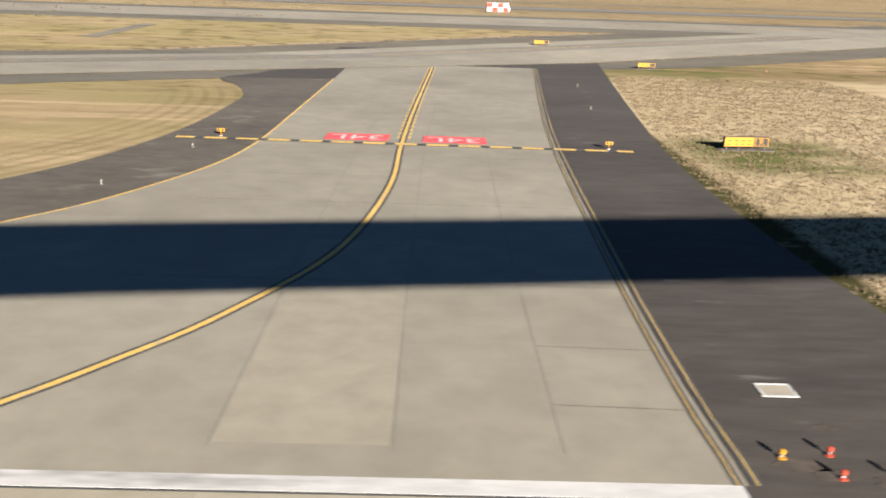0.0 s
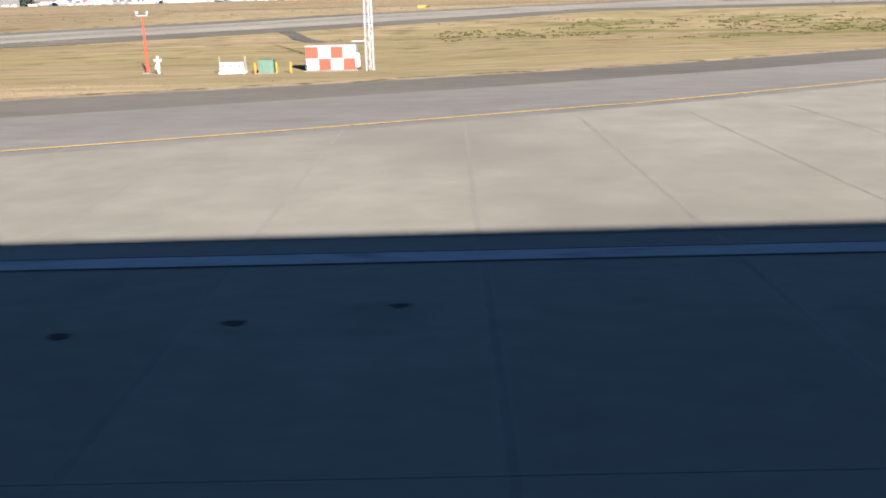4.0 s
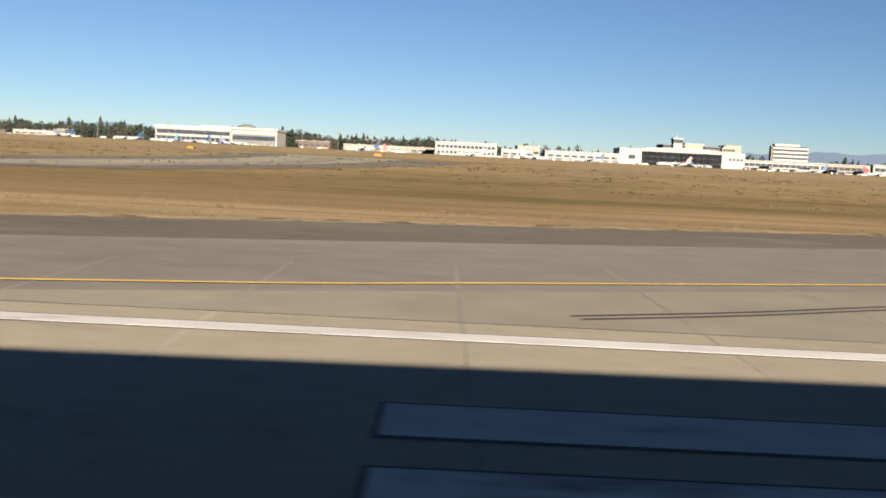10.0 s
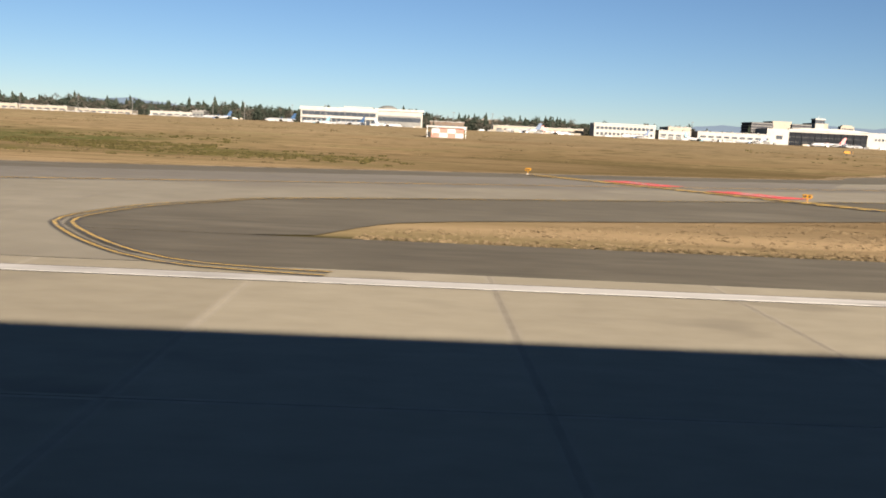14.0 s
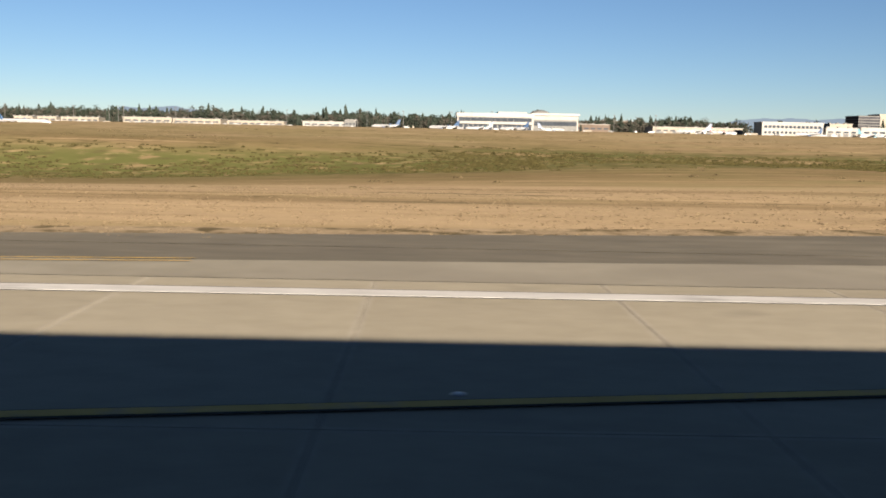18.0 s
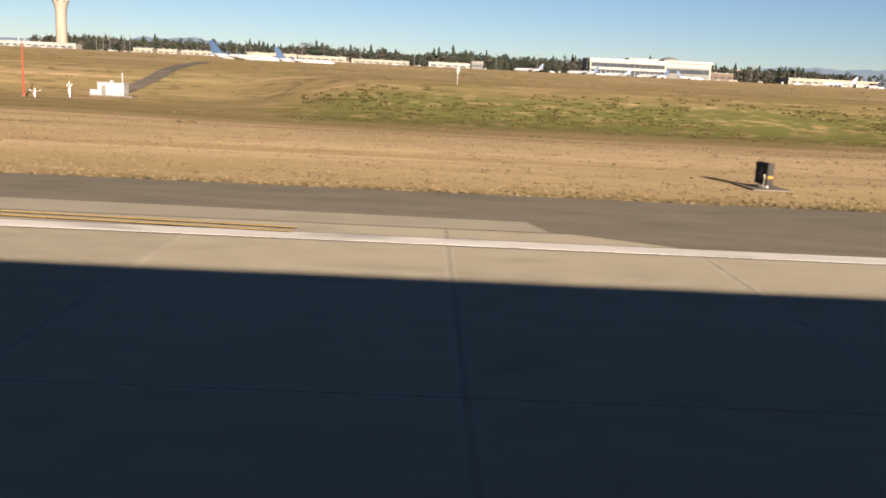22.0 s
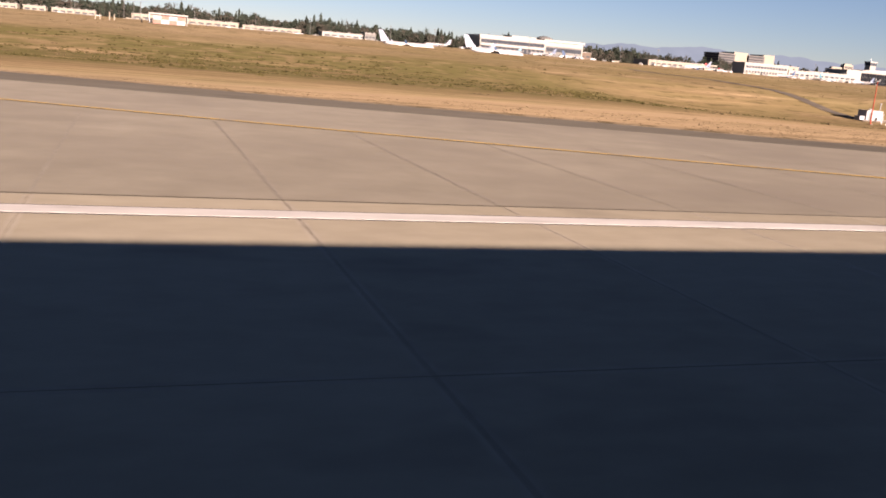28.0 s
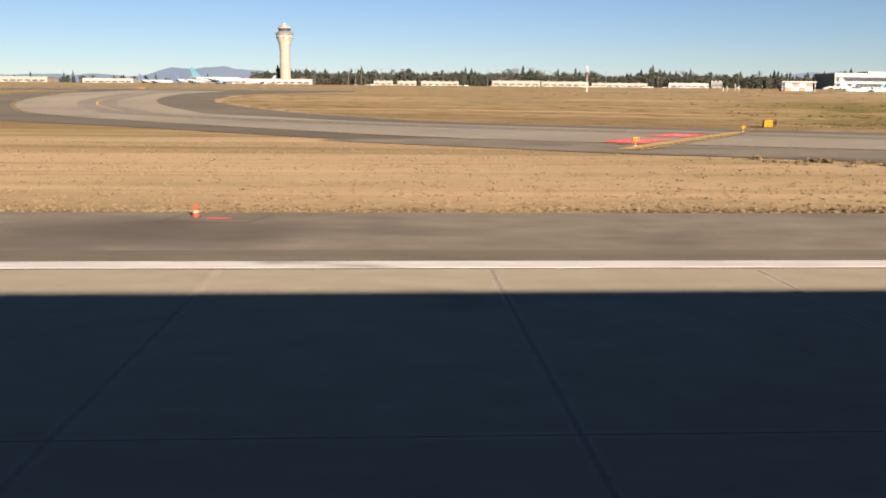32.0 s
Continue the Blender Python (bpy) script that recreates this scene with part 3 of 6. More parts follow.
# ---------------------------------------------------------------- exits
def exit_taxiway(name, nose, side, shift, bend, run_out, outer, start, verge=None, lane=None):
    """A thirty-degree exit: asphalt shoulders, concrete, yellow edge and lead lines. side: the way it runs; bend: its far end."""
    def at(pts, k=0.0):
        return [(nose + side * (d + k), y) for d, y in pts]
    far = (verge or [(-230, 32.6), (-190, 37), (-160, 41.5), (-130, 47), (-105, 54), (-84, 62), (-60, 70), (-30, 81)]) + [(0, 95)] + bend[0]
    tip = [(8, 32.6), (10.5, 33.4), (12, 37), (16, 41.5)] if side > 0 else [(21, 32.6), (17, 33.4), (14.4, 35.2), (14.2, 38), (15.2, 41), (18, 43.9)]
    near = tip + [(34, 49.5), (59, 62), (75, 71)] + bend[1]
    wide = flow(at(far), 8) + flow(at(near), 2)[::-1]
    twy = sheet(name, wide, 0.0, ASPHALT, "dark asphalt shoulders of an angled runway exit taxiway", "taxiway")
    stripe("verge", flow(at(far), 8), 3.0, -0.038, PALE_TURF, twy, offset=side * 1.6)
    fc = run_out + (lane or [(-170, 30), (-130, 33), (-105, 40.5), (-86, 47), (-61, 56), (-27, 70)]) + [(0, 83)] + bend[2]
    nc = [(8.2, 24.6), (5.4, 26.3), (1.9, 31.2), (0, 35.7), (0.9, 42.6), (3.1, 46.7)] if side > 0 else [(9.6, 24.7), (6.1, 27.2), (3.8, 30.3), (2.1, 33.6), (1.1, 37.4), (0.7, 42), (2.2, 46.5)]
    nc += [(9.1, 53.4), (43, 71)] + bend[3]
    sheet("concrete_lane", flow(at(fc), 8) + flow(at(nc), 2)[::-1], 0.012, TAXI_CONCRETE, parent=twy)
    for x in JOINT_X:
        d = side * (x - nose)
        if -165 < d < -2:
            yf = 0.0
            for (d0, y0), (d1, y1) in zip(fc, fc[1:]):
                if d0 <= d <= d1:
                    yf = y0 + (y1 - y0) * (d - d0) / (d1 - d0)
            if yf > 26:
                run = [(x, 24.7), (x, 24.7 + 0.55 * (yf - 24.7))]
                stripe("joint_border", run, 0.12, 0.017, BLEACHED, twy)
                stripe("joint", run, 0.012, 0.021, WORN_CONCRETE, twy)
    curb = flow(at(([(12, 23.6), (8.2, 24.3)] if side > 0 else [(16, 23.1), (12.5, 23.7), (9.1, 25.0)]) + nc[1:]), 1.5)
    for off in (-0.33, 0.33):
        stripe("edge_line_border", curb, 0.44, 0.02, BLACK_LINE, twy, offset=off)
        stripe("edge_line", curb, 0.1, 0.03, YELLOW_LINE, twy, offset=off)
    if outer:
        for off in (-0.3, 0.3):
            stripe("edge_line_border", flow(at(outer), 2), 0.3, 0.02, BLACK_LINE, twy, offset=off)
            stripe("edge_line", flow(at(outer), 2), 0.13, 0.03, YELLOW_LINE, twy, offset=off)
    lead = start + [(-93, 28.7), (-79, 33), (-61, 39), (-39, 47.5), (-20, 56), (-10, 61)] + bend[4]
    line = flow(at(lead, shift), 3)
    old = [(d + shift, y - 2.0) for d, y in lead if -160 < d < 90] + [(d, y) for d, y in fc if -110 < d <= 80][::-1]
    if side > 0:
        sheet("old_concrete", at(old), 0.0145, WORN_CONCRETE, parent=twy)
    stripe("worn_wheel_path", [p for p in line if p[1] > 72], 8.5, 0.016, WORN_CONCRETE, twy)
    stripe("lead_line_border", line, 0.44, 0.035, BLACK_LINE, twy)
    stripe("lead_line", line, 0.32, 0.045, YELLOW_LINE, twy)
    return twy


STRAIGHT = ([(38, 121), (75, 150), (110, 179), (140, 199), (191, 228), (248, 256), (330, 318), (380, 360)], [(116, 101), (132, 119), (163, 145), (205, 180), (255, 205), (321, 243), (380, 290)],
            [(38, 110), (75, 139), (110, 168), (140, 188), (191, 217), (248, 245), (330, 305), (380, 345)], [(78, 96), (110, 117), (138, 141), (172, 172), (205, 196), (255, 219), (321, 256), (380, 300)], [(60, 102), (140, 157), (200, 208), (330, 276)])
EASY = ([(75, 139), (140, 172), (225, 222), (330, 285), (380, 330)], [(120, 96), (150, 112), (190, 137), (330, 214), (380, 250)],
        [(75, 126), (140, 160), (225, 209), (330, 271), (380, 312)], [(110, 105), (190, 150), (330, 230), (380, 265)], [(60, 101), (200, 182), (330, 257)])
CURLING = ([(75, 139), (95, 166), (125, 198), (154, 222), (172, 245), (180, 270), (178, 300)], [(116, 95.5), (142, 127), (165, 160), (187, 191), (212, 217), (230, 240), (242, 260), (250, 300)],
           [(75, 126), (110, 160), (138, 188), (166, 213), (184, 238), (192, 268), (190, 300)], [(110, 109), (147, 160), (170, 190), (194, 214), (215, 243), (224, 268), (228, 300)], [(60, 101), (110, 132), (150, 174), (180, 206), (204, 240), (210, 290)])
TURNING = ([(75, 139), (97, 178), (115, 201), (128, 222), (131, 244), (122, 270), (105, 300)], [(103, 98), (119, 114), (141, 133), (165, 165), (185, 210), (190, 246), (178, 298), (165, 330)],
           [(75, 126), (104, 158), (129, 194), (142, 222), (145, 250), (138, 300)], [(79, 88), (106, 115), (142, 159), (170, 208), (176, 250), (170, 300)],
           [(40, 86), (90, 112), (130, 145), (160, 185), (178, 225), (175, 290)])
exit_taxiway("taxiway_1", -230.4, 1, 0, EASY, [(-266.5, 24.6), (-265.5, 25.4), (-240, 25.9), (-199, 26.8)],
                      [(-238, 23.2), (-227, 24.0), (-219.7, 24.65), (-212, 25.3), (-206, 25.9), (-195, 27.2)],
                      [(-330, 0.2), (-260, 2), (-172, 13.9), (-155, 16.8)])
exit_taxiway("taxiway_2", -550.2, 1, 0, STRAIGHT, [(-290, 24.6), (-289.5, 26.1), (-280, 26.2), (-255, 26.3), (-199, 27.1)],
                      [(-236, 23.3), (-222, 24.0), (-210, 25.1), (-199, 26.5), (-188, 27.7)],
                      [(-330, 0.2), (-260, 2), (-202, 8.9), (-174, 12.5), (-146, 17.2)])
exit_taxiway("taxiway_3", -872.5, 1, 0, CURLING, [(-288, 24.6), (-287.5, 25.9), (-280, 26.0), (-250, 26.3), (-212, 27.3)],
                      [(-262, 23.3), (-240, 24.5), (-224, 25.7), (-212, 26.8), (-195, 28.2)],
                      [(-330, 0.2), (-260, 3), (-215, 8.6), (-193, 11.5), (-170, 14.8), (-155, 17.4)])
exit_e = exit_taxiway("taxiway_4", -1550.6, -1, -22, TURNING, [(-308, 24.6), (-307.5, 26.4), (-297, 26.6), (-232, 28.0)],
                      [(-301, 23.3), (-293, 23.85), (-262, 25.6), (-232, 27.9), (-220, 29.1), (-208, 30.3), (-200, 31.9), (-193, 33.5), (-182, 35.4)],
                      [(-330, 0.6), (-256, 4.8), (-204, 10.5), (-192, 12.2), (-168, 15.6), (-151, 17.8)],
                      [(-275, 32.6), (-262, 34.4), (-245, 36.4), (-231, 38.4), (-215, 40.8), (-196, 44.2), (-155, 49.8), (-136, 52.8), (-120, 56.3), (-105, 60), (-88, 66), (-66, 73), (-45, 81), (-25, 88)],
                      [(-215, 31.5), (-190, 35.0), (-144, 44.5), (-124, 48.5), (-107, 52), (-91, 57), (-66, 64), (-45, 70.5), (-25, 76)])
sheet("inner_pavement", [(-1550.6 - d, y) for d, y in ((27, 24.66), (16, 24.65), (9.6, 25.0), (6.1, 27.2), (3.8, 30.3), (2.1, 33.6), (1.1, 37.4), (0.7, 42), (2.2, 46.5), (9.1, 53.4), (43, 71), (79, 88), (92, 83), (75, 71), (59, 62), (34, 49.4), (18, 43.8), (15.2, 41), (14.1, 38), (14.3, 35.2), (17, 33.4),
                                                       (21, 32.6), (44, 32.5), (36, 28.5))], 0.006, WORN_ASPHALT, parent=exit_e)


sheet("weathered_shoulder", [(-1900, 23.0), (-1577.7, 23.0), (-1577.7, 24.66), (-1586.6, 28.5), (-1594.6, 32.5), (-1900, 32.5)], 0.006, WORN_ASPHALT, parent=exit_e)


def entry_taxiway():
    left = [(-85, 32.6), (-72, 36), (-61, 42.3), (-56.2, 46), (-50.4, 51), (-45.8, 56.2), (-41, 63.8), (-37.5, 73), (-34.8, 88), (-34, 105), (-34.5, 118), (-38, 129), (-42, 137), (-36, 152), (-30, 200)]
    right = [(13, 22.86), (12.4, 39.6), (11.7, 50), (12.2, 77), (15.4, 110), (21.7, 164), (26, 200)]
    twy = sheet("taxiway_5", flow(left, 4) + flow(right, 4)[::-1] + [(-85, 22.86)], 0.004, DARK_ASPHALT, "dark asphalt shoulders of the entry taxiway at the runway threshold", "taxiway")
    lc = [(-84, 23.5), (-78, 24.4), (-72.7, 25.3), (-67, 26.7), (-60.7, 28.8), (-54, 32.6), (-43, 43.6), (-36, 51), (-32, 57.8), (-27.8, 69.6), (-26.1, 81), (-25.6, 100), (-25, 140), (-25, 170)]
    rc = [(0.2, 22.95), (0.2, 24.6), (0.1, 30), (0.5, 46), (2.1, 82.5), (4.4, 113), (9.5, 169)]
    sheet("weathered_shoulder", flow(left[:13], 4) + flow(lc[:-1], 4)[::-1], 0.009, OLD_ASPHALT, parent=twy)
    sheet("concrete_lane", [(-84, 22.95)] + flow(lc, 4) + flow(rc, 4)[::-1], 0.016, TAXI_CONCRETE, parent=twy)
    for off in (-0.32, 0.32):
        stripe("edge_line_border", flow(rc, 1.5), 0.34, 0.024, BLACK_LINE, twy, offset=off)
        stripe("edge_line", flow(rc, 1.5), 0.05, 0.034, YELLOW_LINE, twy, offset=off)
        stripe("edge_line_border", flow(lc[:8], 1.5), 0.22, 0.024, BLACK_LINE, twy, offset=off)
        stripe("edge_line", flow(lc[:8], 1.5), 0.06, 0.034, YELLOW_LINE, twy, offset=off)
    stripe("edge_line", flow(lc[7:-1], 1.5), 0.22, 0.034, YELLOW_LINE, twy)
    sheet("old_concrete", [(-84, 23.0)] + flow(lc[:7], 4) + [(-43.5, 33), (-45.5, 23.0)], 0.0195, WORN_CONCRETE, parent=twy)
    lead = flow([(-9.7, 164.5), (-11.8, 110), (-12.6, 83), (-12.9, 64.5), (-15, 47.8), (-19.1, 36.9), (-22.4, 31.2), (-25.0, 27.4), (-29.5, 21.8), (-38, 14), (-60, 4), (-90, 0.3)], 1.0)
    stripe("lead_line_border", lead, 0.7, 0.036, BLACK_LINE, twy)
    stripe("lead_line", lead, 0.32, 0.046, YELLOW_LINE, twy)
    for x in (-17.1, -11.0, -5.3):
        stripe("joint", flow([(x, 24.7), (x + 0.1, 50), (x + 0.7, 83), (x + 1.8, 115)], 4), 0.045, 0.022, WORN_CONCRETE, twy)
    for y in (28.2, 33.8, 42, 50.5, 59, 68, 77):
        stripe("joint", [(-5.3 if y < 35 else -26, y + 0.1), (0.0, y - 0.1)], 0.04, 0.021, STAIN, twy)
    sheet("recast_panel", [(-17.0, 25.0), (-11.1, 25.0), (-10.9, 49.5), (-16.8, 49.5)], 0.0185, RECAST, parent=twy)
    dashes = flow([(-9.7, 164.5), (-11.8, 110), (-12.5, 86)], 0.5)
    for off in (-0.55, 0.55):
        stripe("lead_line_dash", dashes, 0.22, 0.05, YELLOW_LINE, twy, dash=(1.5, 1.0), offset=off)
    return twy


entry_taxiway()


# ---------------------------------------------------------------- cross taxiway and the far runway
def far_strip(name, x0, x1, y0, y1, lane, label, line, paving=WORN_CONCRETE):
    ob = sheet(name, [(x0, y0), (x1, y0), (x1, y1), (x0, y1)], -0.02, ASPHALT, label, "taxiway")
    sheet("concrete_lane", [(x0, y0 + lane), (x1, y0 + lane), (x1, y1 - lane), (x0, y1 - lane)], 0.03, paving, parent=ob)
    mid = (y0 + y1) / 2
    stripe("centre_line", [(x0, mid), (x1, mid)], 0.5, 0.08, line, ob)
    return ob


far_strip("taxiway_6", -240, 600, 250, 312, 12, "grey concrete cross taxiway between the two runways", YELLOW_LINE, TAXI_CONCRETE)
far_strip("taxiway_8", -2400, -1650, 300, 346, 11, "grey concrete cross taxiway between the two runways", YELLOW_LINE)
far_strip("runway_far", -2500, 700, 392, 452, 8, "second grey runway far across the grass", WHITE_LINE)
far_strip("taxiway_7", -2500, 700, 570, 605, 6, "far grey taxiway beside the apron", YELLOW_LINE)
sheet("apron", [(-2600, 960), (900, 960), (900, 1420), (-2600, 1420)], 0.0, TAXI_CONCRETE, "pale concrete apron before the terminal", "apron")


# ---------------------------------------------------------------- hold lines with their red legends
def hold_line(name, a, b, depth, legend, group):
    """A painted holding position: from a to b, with the pattern reaching away from the runway by depth."""
    a, b = Vector((*a, 0)), Vector((*b, 0))
    along = (b - a).normalized()
    away = Vector((-along.y, along.x, 0))
    if away.y < 0:
        away = -away
    root = tagged(new(name), "yellow painted holding position line with red runway legends", "road marking", group, "structure")
    base = Matrix.Translation((a + b) / 2)
    root.matrix_basis = base
    back = base.inverted()
    n = int((b - a).length / 0.3)
    pts = [a + (b - a) * i / n for i in range(n + 1)]
    for k, solid in enumerate((False, False, True, True) if depth > 1.5 else (False,)):
        off = away * (k * 0.6)
        stripe("bar_border", [p + off for p in pts], 0.6 if depth > 1.5 else 1.1, 0.052, BLACK_LINE, root)
        stripe("bar", [p + off for p in pts], 0.4 if depth > 1.5 else 0.9, 0.062, YELLOW_LINE, root, dash=None if solid else (0.9, 0.9) if depth > 1.5 else (2.0, 1.0))
    for o in root.children:
        o.matrix_basis = back
    for f, w in legend:
        c = a + (b - a) * f + away * (depth + 2.6)
        m = Matrix.Translation((c.x, c.y, 0.066)) @ Matrix.Rotation(math.atan2(along.y, along.x) + (math.pi if along.x > 0 else 0), 4, "Z")
        link_mesh("legend_panel", boxes((-w / 2, w / 2, -1.9, 1.9, -0.004, 0.004)), RED_LINE, root).matrix_basis = back @ m
        words("legend", "34L", 3.6, m @ Matrix.Translation((0, 0, 0.012)), WHITE_LINE, root).matrix_basis = back @ m @ Matrix.Translation((0, 0, 0.012))
    return root


hold_line("hold_marking", (-34, 83.4), (9.3, 82.2), 0.6, ((0.39, 6.2), (0.61, 6.2)), "holding positions")
for far_end, near_end in (((-198.8, 98), (-180.6, 63.2)), ((-520.3, 105.5), (-500.5, 64.3)), ((-845.5, 106), (-823.9, 64.5))):
    hold_line("hold_marking", far_end, near_end, 2.2, ((0.32, 9.0), (0.66, 9.0)), "holding positions")
hold_line("hold_marking", (-1616.4, 70.0), (-1593.2, 106), 2.2, ((0.32, 9.0), (0.66, 9.0)), "holding positions")


# ---------------------------------------------------------------- tyre marks
def tyre_marks(name, points, width, gap, label):
    root = tagged(new(name), label, "tyre marks", "tyre marks", "structure")
    curve = flow(points, 1.0)
    for off in (-gap / 2, gap / 2):
        stripe("streak", curve, width, 0.055, RUBBER, root, offset=off)
    return root


tyre_marks("tyre_marks", [(-627.6, 26.1), (-621.9, 28.4), (-616, 31.3), (-607, 35.6)], 0.16, 0.55, "pair of black tyre streaks across the concrete")
tyre_marks("tyre_marks", [(-1000, 16.4), (-986.3, 17.3), (-982.1, 18.0), (-970, 20.6), (-960, 23.5)], 0.03, 0.05, "thin black tyre streak across the concrete")


# ---------------------------------------------------------------- runway paint
def bar(name, x0, x1, y0, y1):
    link_mesh("marking_border", boxes((x0 - 0.1, x1 + 0.1, y0 - 0.13, y1 + 0.1, 0.006, 0.012)), BLACK_LINE, runway)
    link_mesh(name, boxes((x0, x1, y0, y1, 0.008, 0.018)), WHITE_LINE, runway)


for s in (-1, 1):
    ys = sorted((s * 22.08, s * 22.98))
    bar("edge_stripe", RUN_END, 0, *ys)
    for k in range(6):
        ys = sorted((s * (1.75 + k * 3.505), s * (3.5 + k * 3.505)))
        bar("threshold_stripe", -51.8, -6.1, *ys)
    for start, count in ((152.4, 3), (457.2, 2), (609.6, 2), (762, 1), (914.4, 1)):
        for k in range(count):
            ys = sorted((s * (10.97 + k * 3.35), s * (12.8 + k * 3.35)))
            bar("touchdown_bar", -start - 22.86, -start, *ys)
    bar("aiming_block", -304.8 - 45.7, -304.8, *sorted((s * 10.97, s * 20.1)))
for k in range(40):
    bar("centre_dash", -80 - k * 61 - 36.6, -80 - k * 61, -0.45, 0.45)


# ---------------------------------------------------------------- the aeroplane's body beside the camera, swept unseen to cast shade
def shade_hull():
    """The aeroplane's round side wall and belly, stretched unseen along the whole path to close the place behind the
    camera and cast the runway's shade.
    """
    rings = []
    low_t = (-1.0, 0.0, 0.9, 1.9, 2.9, 3.9, 5.5, 6.9, 7.9, 9.0, 10.0, 16.0, 20.0, 22.0, 27.0, 29.7, 33.0)
    low_z = (-0.06, -0.06, -0.4, -0.6, -0.75, -0.3, -0.45, -0.55, -0.5, -0.28, -0.18, -0.2, -0.08, -0.1, -0.03, 0.08, -0.01)
    # Belly deepened to throw extra shade for the unbuilt engine and wing.
    deep_t, deep_z = (0.0, 0.8, 1.1, 1.7, 2.4, 4.0, 6.0, 8.0, 22.0, 23.5, 33.0), (0.0, 0.15, 0.45, 2.2, 2.3, 1.5, 1.0, 0.3, 0.3, 1.0, 1.0)
    rows = [(-1.0, PATH[0][1] + 62, PATH[0][2], PATH[0][3] + 2.6)] + [r[:4] for r in PATH] + [(33.0, PATH[-1][1] - 40, PATH[-1][2], PATH[-1][3])]
    tilt = math.atan(0.30)
    for t, x, y, z in rows:
        ring = []
        for r in (1.88, 1.78):
            angles = [math.pi / 2 - tilt + i * math.pi / 18 for i in range(26)]
            if r < 1.8:
                angles = angles[::-1]
            belly = float(np.interp(t, deep_t, deep_z))
            ring += [(x, y - 1.65 + r * math.cos(a), z + float(np.interp(t, low_t, low_z)) + r * math.sin(a) - belly * max(0.0, -math.sin(a))) for a in angles]
        rings.append(ring)
    bm = loft(rings)
    return tagged(smooth(link_mesh("wall_west", bm, HULL)), "unseen curved dark blue aeroplane wall stretched along the runway to cast shade", "wall", kind="structure")


shade_hull()


# ---------------------------------------------------------------- runway slabs
def slab_data(x, y, w, d, z):
    """A slab's vertices, faces and face materials: a plain top, a bleached border along the joint and short sides."""
    g, r, e = 0.006, 0.008, 0.13
    def ring(k, h):
        return [(x + k, y + k, h), (x + w - k, y + k, h), (x + w - k, y + d - k, h), (x + k, y + d - k, h)]
    vs = ring(g, -0.029) + ring(g + r, z) + ring(e, z)
    fs, ms = [(8, 9, 10, 11)], [0]
    for base, m in ((0, 0), (4, 1)):
        for i in range(4):
            j = (i + 1) % 4
            fs.append((base + i, base + j, base + 4 + j, base + 4 + i))
            ms.append(m)
    return vs, fs, ms


def lay_slabs():
    lanes = [(-24.6, 13.5), (-11.1, 11.1), (0.0, 11.1), (11.1, 13.5)]
    near, count = {}, 0
    verts, faces, mats = [], [], []
    def mesh_of(name, vs, fs, ms):
        me = bpy.data.meshes.new(name)
        me.from_pydata(vs, [], fs)
        me.materials.append(CONCRETE)
        me.materials.append(PALE_CONCRETE)
        me.materials.append(WORN_CONCRETE)
        me.polygons.foreach_set("material_index", ms)
        return me
    for k, (x, x_next) in enumerate(zip(JOINT_X, JOINT_X[1:] + [0.0])):
        w = x_next - x
        for y, d in lanes:
            z = 0.0015 * math.sin(k * 12.9898 + y * 7.3)
            if -1740 < x < -1250 and y > -1 and count < 148:
                key = (round(w, 3), d)
                if key not in near:
                    near[key] = mesh_of("slab", *slab_data(0, 0, w, d, 0))
                ob = new("slab", near[key])
                ob.parent = runway
                ob.location = (x, y, z)
                count += 1
            else:
                vs, fs, ms = slab_data(x, y, w, d, z)
                if -112 < x < -46:
                    ms = [2] * len(ms)
                i = len(verts)
                verts += vs
                faces += [tuple(q + i for q in f) for f in fs]
                mats += ms
    ob = new("slabs", mesh_of("slabs", verts, faces, mats))
    ob.parent = runway
    tagged(ob, kind="stuff")


